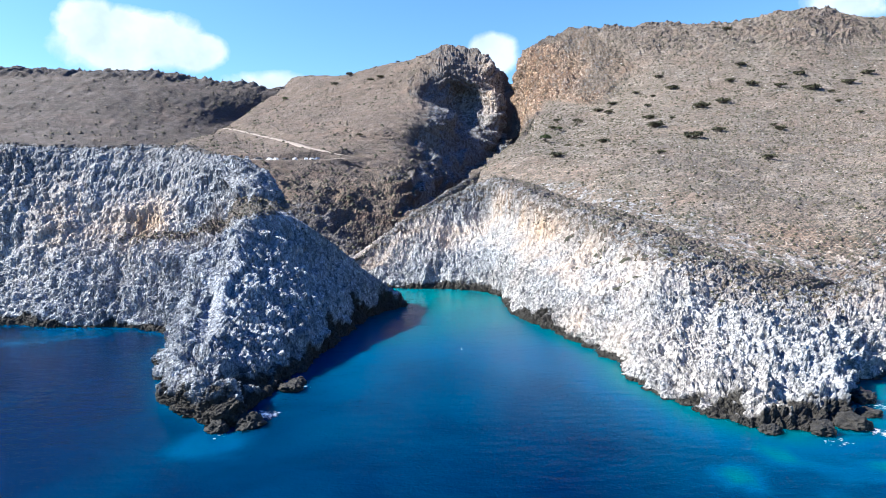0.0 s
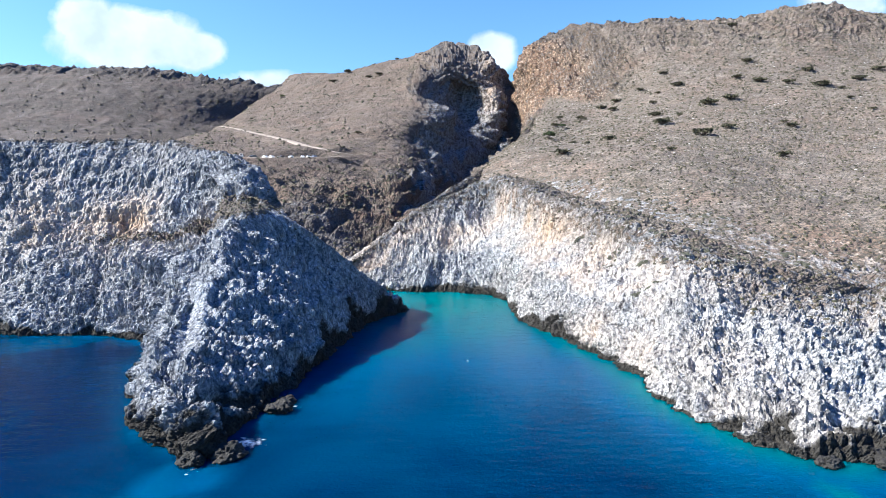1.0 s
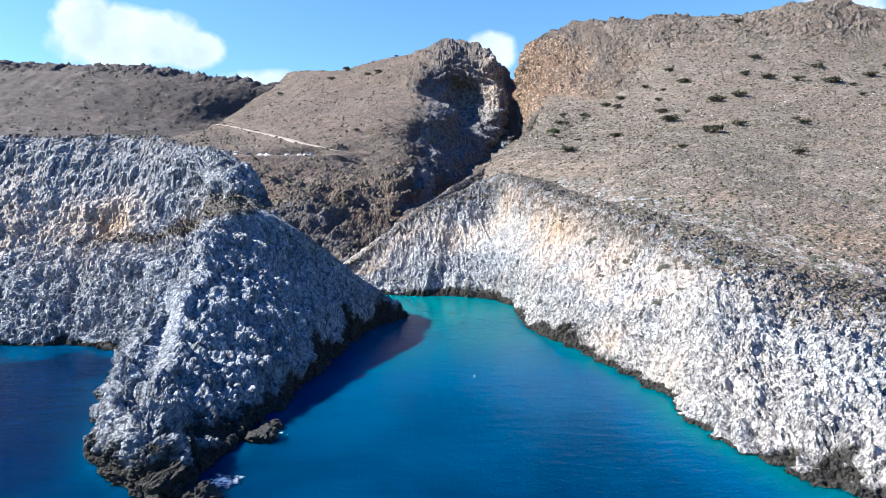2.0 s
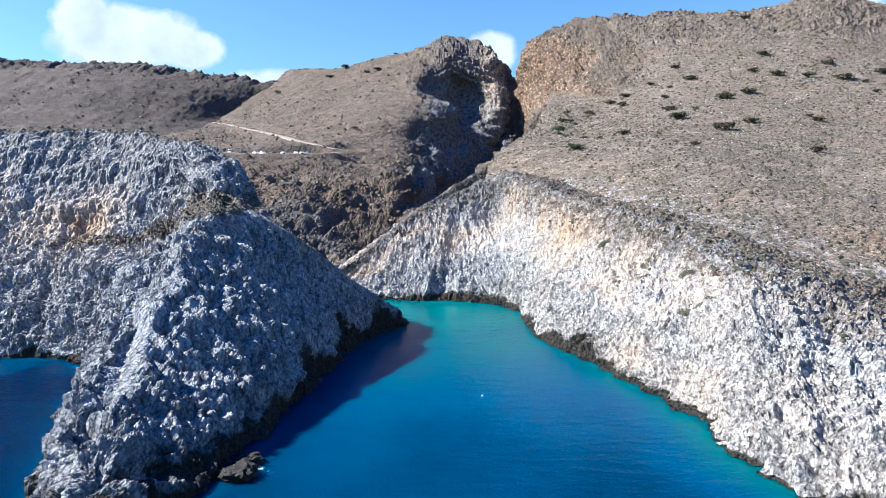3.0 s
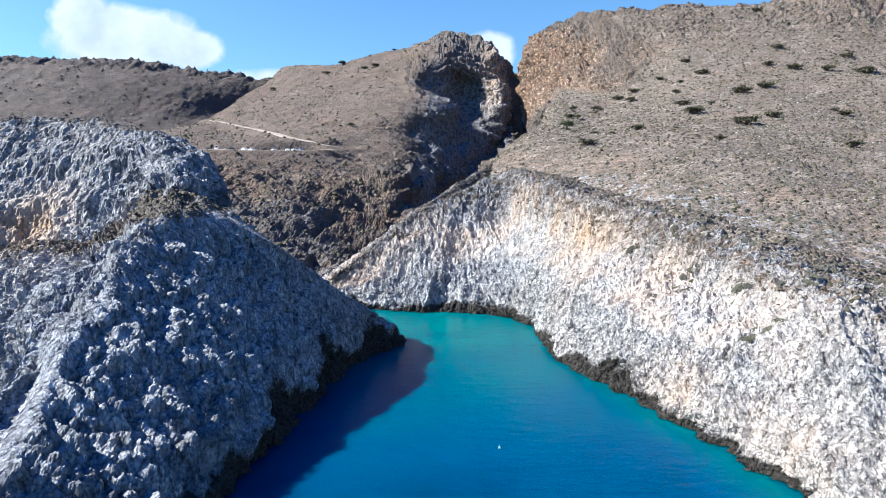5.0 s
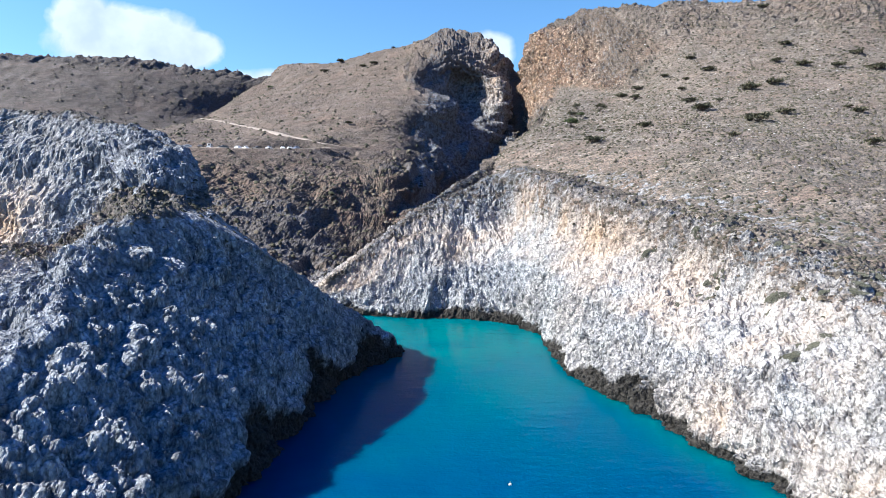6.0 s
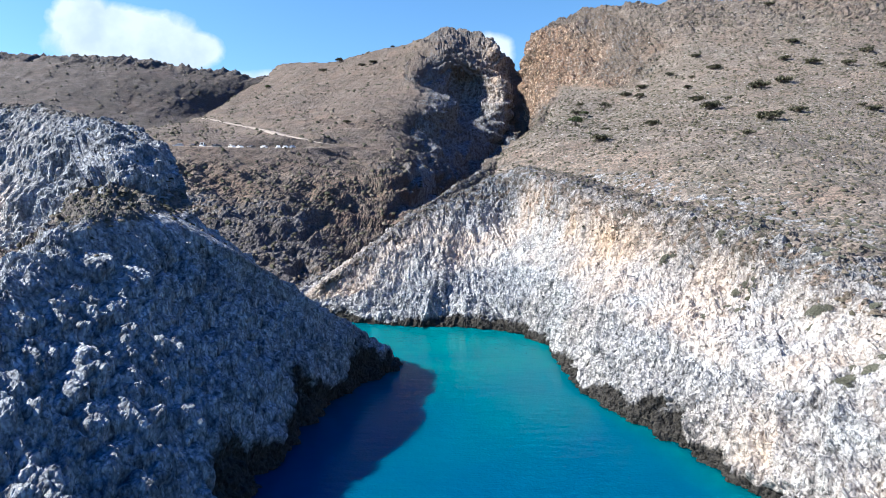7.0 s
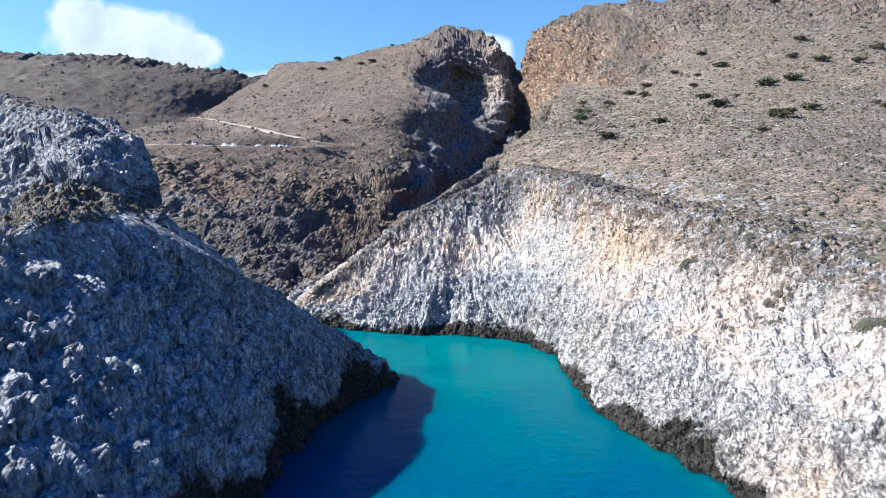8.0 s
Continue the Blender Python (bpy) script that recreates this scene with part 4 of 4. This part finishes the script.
def limb(bm, a, b, ra, rb, bend, sides=6, steps=4):
    """A tapered, bent limb from a to b."""
    a, b = Vector(a), Vector(b)
    axis = (b - a).normalized()
    u = axis.orthogonal().normalized()
    w = axis.cross(u)
    last = None
    for i in range(steps + 1):
        f = i / steps
        c = a.lerp(b, f) + bend * math.sin(f * math.pi)
        r = ra + (rb - ra) * f
        ring = [bm.verts.new(c + (u * math.cos(q * 6.283 / sides) + w * math.sin(q * 6.283 / sides)) * r) for q in range(sides)]
        if last:
            for q in range(sides):
                bm.faces.new((last[q], last[(q + 1) % sides], ring[(q + 1) % sides], ring[q]))
        last = ring
    bm.faces.new(last)


def tree(name, width, height, trunk, leaves, clumps, seed, label, category, leaf):
    """A thing of unit scale: trunk with limbs, and a crown of many small leaf tufts in uneven boughs."""
    rng = random.Random(seed)
    base = new(name)
    tagged(base, label, category, "trees and bushes on the slopes")
    boughs = []
    for i in range(clumps):
        a = i * 2.399 + rng.uniform(-0.4, 0.4)
        r = math.sqrt((i + 0.5) / clumps) * 0.42 * width
        top = height - (0.35 * height - 0.35 * trunk) * (r / (0.5 * width)) ** 2 - rng.uniform(0.05, 0.22) * height
        boughs.append((Vector((r * math.cos(a) + rng.uniform(-0.2, 0.5), r * math.sin(a), max(top, trunk + 0.25))), rng.uniform(0.15, 0.24) * width))
    bm = bmesh.new()
    fork = Vector((rng.uniform(-0.2, 0.2), rng.uniform(-0.2, 0.2), max(trunk, 0.3)))
    limb(bm, (0, 0, -0.4), fork, 0.05 * width, 0.036 * width, Vector((0.15, 0.05, 0)))
    for c, r in boughs:
        limb(bm, fork, c, 0.03 * width, 0.008 * width, Vector((0, 0, -0.12 * height)), 5, 3)
    part("trunk", bm, BARK, base, "crooked grey trunk and limbs")
    bm = bmesh.new()
    tufts = int(leaves / len(boughs))
    for c, r in boughs:
        for _ in range(tufts):
            d = Vector((rng.gauss(0, 1), rng.gauss(0, 1), rng.gauss(0, 0.55)))
            at = c + d.normalized() * r * rng.uniform(0.35, 1.1) * Vector((1, 1, 0.6)).length / 1.5
            at.z = c.z + (at.z - c.z) * 0.6
            q = Vector((rng.uniform(-1, 1), rng.uniform(-1, 1), rng.uniform(-0.3, 1))).normalized()
            u = q.orthogonal().normalized() * leaf * rng.uniform(0.6, 1.4)
            w = q.cross(u).normalized() * leaf * rng.uniform(0.4, 1.0)
            tip = bm.verts.new(at + q * leaf * 0.5)
            ring = [bm.verts.new(at + v) for v in (u, w, -u, -w)]
            for k in range(4):
                bm.faces.new((ring[k], ring[(k + 1) % 4], tip))
    part("crown", bm, GREEN if category == "bush" else CAROB, base)
    return base


def cushion(name, seed):
    """A low spreading cushion shrub, one unit wide, with woody base and tufted top."""
    rng = random.Random(seed)
    base = new(name)
    tagged(base, "low grey-green cushion shrub spread over pale rock", "shrub", "cushion shrubs on the shore")
    bm = bmesh.new()
    for i in range(7):
        a = i * 0.9
        limb(bm, (0, 0, -0.1), (0.3 * math.cos(a), 0.3 * math.sin(a), 0.05), 0.02, 0.008, Vector((0, 0, 0.02)), 4, 2)
    part("stems", bm, BARK, base)
    bm = bmesh.new()
    for _ in range(420):
        a, r = rng.uniform(0, 6.283), math.sqrt(rng.random()) * 0.5 * rng.uniform(0.75, 1.05)
        at = Vector((r * math.cos(a), 0.7 * r * math.sin(a), 0.07 * (1 - (2 * r) ** 2) * rng.uniform(0.5, 1.1) + 0.02))
        u = Vector((rng.uniform(-1, 1), rng.uniform(-1, 1), rng.uniform(-0.3, 0.3))) * 0.035
        w = Vector((-u.y, u.x, rng.uniform(-0.01, 0.01)))
        tip = bm.verts.new(at + Vector((0, 0, 0.035)))
        ring = [bm.verts.new(at + v) for v in (u, w, -u, -w)]
        for k in range(4):
            bm.faces.new((ring[k], ring[(k + 1) % 4], tip))
    part("foliage", bm, MAT, base)
    return base


CAROB_LABEL = "wind-pressed dusty carob tree with a wide dark crown"
KINDS = [tree("carob_tree", 6.0, 2.6, 0.7, 420, 9, 1, CAROB_LABEL, "tree", 0.34),
         tree("carob_tree", 6.0, 2.0, 0.35, 420, 11, 2, "low spreading dark carob shrub on dry slope", "tree", 0.34),
         tree("olive_tree", 6.0, 4.6, 1.6, 460, 8, 3, "small olive tree with a bare crooked trunk", "tree", 0.34),
         tree("green_bush", 6.0, 4.2, 0.4, 560, 10, 4, "dense green bush at the edge of the gorge", "bush", 0.36)]
used = set()


def plant(kind, land, x, y, width):
    rng = random.Random(int(x * 13 + y * 7))
    k = 0.78 * width / 6.0
    m = pose(x, y, ground(land, x, y) - 0.15, 0, 0, rng.uniform(0, 360)) @ Matrix.Diagonal((k, k, k, 1))
    if kind in used:
        copy_thing(KINDS[kind], m)
    else:
        used.add(kind)
        KINDS[kind].matrix_basis = m


# kind, place in plan, width of the crown
UPPER_TREES = [(0, 180, 402, 7.5), (1, 158, 361, 11), (1, 144, 356, 8), (1, 187, 388, 6.5), (0, 197, 375, 8.5), (1, 219, 395, 6.5), (1, 211, 367, 8),
               (0, 218, 360, 5), (1, 236, 373, 7), (1, 255, 385, 6.5), (0, 215, 488, 9), (1, 197, 426, 6), (1, 147, 437, 5), (1, 147, 412, 7), (0, 207, 335, 4.5)]
MIDDLE_TREES = [(0, 135, 412, 5), (1, 130, 432, 4.5), (1, 115, 434, 6), (1, 105, 432, 6), (0, 108, 416, 8), (2, 82.5, 392, 7.5), (1, 66, 383, 5),
                (3, 50, 310, 7), (2, 72, 404, 6), (3, 69, 378, 5), (1, 57, 293, 3), (0, 62.5, 286, 3), (1, 45.5, 253, 5), (0, 126, 394, 6), (1, 112, 348, 6)]
LOWER_TREES = [(1, 72, 288, 5), (0, 81, 271, 2.8), (1, 106, 320, 7.5), (2, 119, 332, 4), (1, 110, 280, 8), (1, 125, 289, 5.5), (0, 156, 302, 4.5),
               (1, 79, 231, 3), (1, 155, 294, 5), (1, 118, 231, 4.5), (0, 204, 313, 4)]
for kind, x, y, w in UPPER_TREES + MIDDLE_TREES + LOWER_TREES:
    plant(kind, "hillside", x, y, w)
for x, y, w in ((56, 382, 6.5), (53.5, 357, 5.5)):
    plant(3, "rocky_shore", x, y, w)
for kind, x, y, w in ((0, -100, 689, 11), (1, -113, 671, 7), (1, -72, 639, 6), (0, -62, 636, 9), (0, -55, 424, 6.5), (3, -167, 678, 8), (1, 5, 668, 3), (1, -48, 688, 4)):
    plant(kind, "middle_hill", x, y, w)

# low cushions on the shore and its rim
PAD = cushion("cushion_shrub", 5)


def lay(land, x, y, width, turn, first):
    z, e = ground(land, x, y), 1.5
    tilt = Vector((ground(land, x - e, y) - ground(land, x + e, y), ground(land, x, y - e) - ground(land, x, y + e), 2 * e)).normalized()
    m = Matrix.Translation((x, y, z + 0.03)) @ tilt.to_track_quat("Z", "Y").to_matrix().to_4x4() @ pose(0, 0, 0, 0, 0, turn) @ Matrix.Diagonal((width, width, width, 1))
    if first:
        PAD.matrix_basis = m
    else:
        copy_thing(PAD, m)


# place in plan, how far the patch spreads, how many pads
PATCHES = (("rocky_shore", 32.5, 139.5, 2.6, 9), ("rocky_shore", 51, 140, 2.4, 6), ("rocky_shore", 47, 127, 2.0, 5), ("rocky_shore", 33.4, 115.5, 1.6, 5), ("rocky_shore", 55, 126, 2.0, 5),
           ("hillside", 74.5, 143, 2.8, 9), ("hillside", 102, 180, 2.4, 6), ("rocky_shore", 38, 148, 2.6, 8), ("rocky_shore", 43, 135, 2.2, 6), ("hillside", 66, 165, 2.4, 6),
           ("rocky_shore", 41, 122, 2.0, 6), ("rocky_shore", 37, 128, 1.8, 5), ("rocky_shore", 31, 158, 1.8, 5), ("rocky_shore", 49, 119, 2.2, 6))
rng = random.Random(77)
for i, (land, x, y, spread, count) in enumerate(PATCHES):
    for k in range(count):
        a, r = rng.uniform(0, 6.283), spread * math.sqrt(rng.random())
        lay(land, x + 1.3 * r * math.cos(a), y + r * math.sin(a), rng.uniform(0.9, 1.9), rng.uniform(0, 360), i + k == 0)

# ---- parked cars ----


def paint(name, colour, rough=0.3, metal=0.0):
    m = bpy.data.materials.new(name)
    m.use_nodes = True
    t = m.node_tree
    b = t.nodes["Principled BSDF"]
    where = t.nodes.new("ShaderNodeTexCoord").outputs["Object"]
    dust = ramp(t, noise_tex(t, where, 1.5, 5, 0.7), [(0.35, (0, 0, 0)), (0.75, (1, 1, 1))])
    link(t, mix(t, maths(t, "MULTIPLY", dust, 0.35), colour, (0.35, 0.29, 0.23)), b.inputs["Base Color"])
    b.inputs["Roughness"].default_value, b.inputs["Metallic"].default_value = rough, metal
    return m


TYRE, GLASS, LAMP = paint("tyre_rubber", (0.02, 0.02, 0.02), 0.8), paint("tinted_glass", (0.015, 0.02, 0.025), 0.05), paint("lamp_plastic", (0.6, 0.6, 0.58), 0.2)
RIM, TAIL = paint("wheel_metal", (0.4, 0.4, 0.4), 0.35, 0.9), paint("red_lamp_plastic", (0.3, 0.02, 0.02), 0.25)


def prism(points, y0, y1, inset=0.0):
    """A side outline (x, z) drawn out across the car, the upper points drawn in by inset."""
    bm = bmesh.new()
    top, low = max(p[1] for p in points), min(p[1] for p in points)
    sides = []
    for y, sign in ((y0, 1), (y1, -1)):
        sides.append([bm.verts.new((x, y + sign * inset * (z - low) / (top - low), z)) for x, z in points])
    k = len(points)
    bm.faces.new(sides[0])
    bm.faces.new(sides[1][::-1])
    for i in range(k):
        bm.faces.new((sides[0][(i + 1) % k], sides[0][i], sides[1][i], sides[1][(i + 1) % k]))
    bmesh.ops.recalc_face_normals(bm, faces=bm.faces)
    bmesh.ops.bevel(bm, geom=list(bm.edges), offset=0.04, segments=2, affect="EDGES")
    return bm


def car(colour, label, tall, m):
    base = new("car")
    tagged(base, label, "car", "cars parked on the shelf")
    hull = paint("car_paint", colour)
    roof = 1.95 if tall else 1.47
    nose = [(2.1, 0.3), (2.15, 0.62), (1.95, 0.82), (1.0, 0.95), (-1.6, 0.98), (-2.05, 0.9), (-2.1, 0.35), (-1.75, 0.24), (1.75, 0.24)]
    part("body", prism(nose, -0.86, 0.86, 0.06), hull, base)
    cab = [(1.05, 0.93), (0.35, roof - 0.03), (-1.2, roof), (-1.9, 0.95)] if not tall else [(1.35, 0.93), (0.9, roof - 0.05), (-1.95, roof), (-2.05, 0.95)]
    part("cabin", prism(cab, -0.8, 0.8, 0.14), hull, base)
    zlo, zhi = 1.0, roof - 0.13
    f = (cab[1][0] - cab[0][0]) / (cab[1][1] - cab[0][1])
    xa, xb = cab[0][0] + f * (zlo - cab[0][1]), cab[0][0] + f * (zhi - cab[0][1])
    part("windscreen", prism([(xa + 0.02, zlo), (xb + 0.02, zhi), (xb - 0.05, zhi), (xa - 0.05, zlo)], -0.66, 0.66, 0.1), GLASS, base, "dark tinted windscreen")
    f = (cab[2][0] - cab[3][0]) / (cab[2][1] - cab[3][1])
    xc, xd = cab[3][0] + f * (zlo + 0.08 - cab[3][1]), cab[3][0] + f * (zhi - cab[3][1])
    part("rear_window", prism([(xc - 0.02, zlo + 0.08), (xd - 0.02, zhi), (xd + 0.05, zhi), (xc + 0.05, zlo + 0.08)], -0.64, 0.64, 0.1), GLASS, base, "dark tinted rear window")
    for sy in (-1, 1):
        for x0, x1 in ((-0.28, min(xb, 0.62) - 0.05), (-1.35, -0.36)):
            y = sy * 0.745
            part("side_window", prism([(x1 + 0.25, zlo + 0.02), (x1, zhi - 0.04), (x0, zhi - 0.04), (x0, zlo + 0.02)], min(y, y + 0.06 * sy), max(y, y + 0.06 * sy)), GLASS, base)
        for x, name, material in ((2.07, "headlight", LAMP), (-2.07, "tail_light", TAIL)):
            part(name, prism([(x - 0.06, 0.62), (x + 0.05, 0.62), (x + 0.04, 0.78), (x - 0.06, 0.8)], sy * 0.7 - 0.14, sy * 0.7 + 0.14), material, base)
        for x in (1.32, -1.3):
            bm = bmesh.new()
            bmesh.ops.create_cone(bm, cap_ends=True, segments=20, radius1=0.32, radius2=0.32, depth=0.2, matrix=pose(x, sy * 0.78, 0.32, 90))
            bmesh.ops.bevel(bm, geom=list(bm.edges), offset=0.03, segments=1, affect="EDGES")
            wheel = part("wheel", bm, TYRE, base, "black rubber wheel")
            bm = bmesh.new()
            bmesh.ops.create_cone(bm, cap_ends=True, segments=16, radius1=0.2, radius2=0.17, depth=0.05, matrix=pose(x, sy * 0.895, 0.32, 90 * sy))
            part("rim", bm, RIM, wheel, "grey metal rim")
    base.matrix_basis = m
    return base


WHITE, DARK, SILVER, BLUE = (0.75, 0.75, 0.73), (0.03, 0.032, 0.035), (0.42, 0.43, 0.44), (0.08, 0.12, 0.2)
# place along the shelf, heading against it, colour, tall
for along, turn, colour, tall, label in ((77, 2, SILVER, 0, "silver hatchback parked along the gravel shelf"), (71, 80, DARK, 0, "black car parked across the gravel shelf"),
                                         (67.5, 84, WHITE, 1, "white van parked across the gravel shelf"), (62, 20, DARK, 0, "black car parked aslant on gravel"),
                                         (55, 86, WHITE, 0, "white hatchback parked across the gravel shelf"), (51.5, 82, WHITE, 0, "white hatchback parked across the gravel shelf"),
                                         (46, 25, DARK, 0, "black car parked aslant on gravel"), (40.5, 40, WHITE, 0, "white saloon parked aslant on gravel"),
                                         (34, 70, WHITE, 0, "white hatchback parked across the gravel shelf"), (30.5, 75, SILVER, 0, "silver hatchback parked across the gravel shelf"), (27, 78, BLUE, 0, "dark blue car parked across the gravel shelf")):
    pts = np.array(SHELF, float)
    k = np.r_[0, np.cumsum(np.linalg.norm(np.diff(pts, axis=0), axis=1))]
    c, ahead = spline(k, pts, np.array([along, along + 0.5]))
    way = ahead - c
    heading = math.degrees(math.atan2(way[1], way[0]))
    side = np.array((way[1], -way[0])) / np.hypot(way[0], way[1]) * 1.8
    car(colour, label, tall, pose(c[0] + side[0], c[1] + side[1], c[2] + 0.23, 0, 0, heading + turn))

# ---- dark boulders at the water's edge ----


def boulder_material():
    m, t, b, where = blank("wet_black_rock", 0.6)
    col = ramp(t, noise_tex(t, where, 1.2, 5, 0.7), [(0.35, (0.01, 0.0095, 0.009)), (0.7, (0.045, 0.041, 0.036))])
    link(t, col, b.inputs["Base Color"])
    bump(t, b, noise_tex(t, where, 3.0, 6, 0.7), 0.3)
    return m


WET_ROCK = boulder_material()


def boulder(x, y, z, size, seed):
    bm = bmesh.new()
    bmesh.ops.create_icosphere(bm, subdivisions=4, radius=1.0)
    off = Vector((seed * 7.3, seed * 3.1, seed * 1.7))
    for v in bm.verts:
        p = v.co.copy()
        d = 1 + 0.5 * noise.noise(p * 1.1 + off) + 0.5 * abs(noise.noise(p * 2.4 + off)) + 0.3 * abs(noise.noise(p * 5.5 + off))
        v.co = Vector((p.x * 1.2, p.y, p.z * 0.75)) * d * size
    me = bpy.data.meshes.new("boulder")
    bm.to_mesh(me)
    bm.free()
    me.materials.append(WET_ROCK)
    ob = new("boulder", me)
    ob.matrix_basis = pose(x, y, z, 0, 0, seed * 50)
    return tagged(ob, "jagged black wet boulder standing at the waterline", "rock", "boulders at the waterline")


for i, (x, y, z, size) in enumerate(((-21.5, 69.5, 0.1, 2.0), (-24.5, 67.8, 0.2, 1.6), (-20.5, 83.5, 0.2, 1.9), (-20.3, 86.5, 0.1, 1.4), (41, 67.2, 0.2, 1.7), (45.5, 69, 0.3, 2.0),
                                     (50, 73, 0.1, 1.5), (53, 78.5, 0.2, 1.8), (-10.2, 160, 0.3, 1.5), (17, 149, 0.0, 1.1), (35.5, 67.3, 0.2, 1.3))):
    boulder(x, y, z, 0.62 * size, i + 1)


# ---- mooring buoy ----


def buoy(x, y):
    base = new("mooring_buoy")
    tagged(base, "small white mooring buoy floating on blue water", "buoy")
    bm = bmesh.new()
    bmesh.ops.create_uvsphere(bm, u_segments=20, v_segments=12, radius=0.14)
    for v in bm.verts:
        v.co.z *= 0.9
    part("float", bm, LAMP, base)
    bm = bmesh.new()
    bmesh.ops.create_cone(bm, cap_ends=True, segments=10, radius1=0.035, radius2=0.03, depth=0.16, matrix=pose(0, 0, 0.22))
    part("stem", bm, RIM, base, "grey metal stem")
    base.matrix_basis = pose(x, y, 0.06)


buoy(3.2, 107.9)
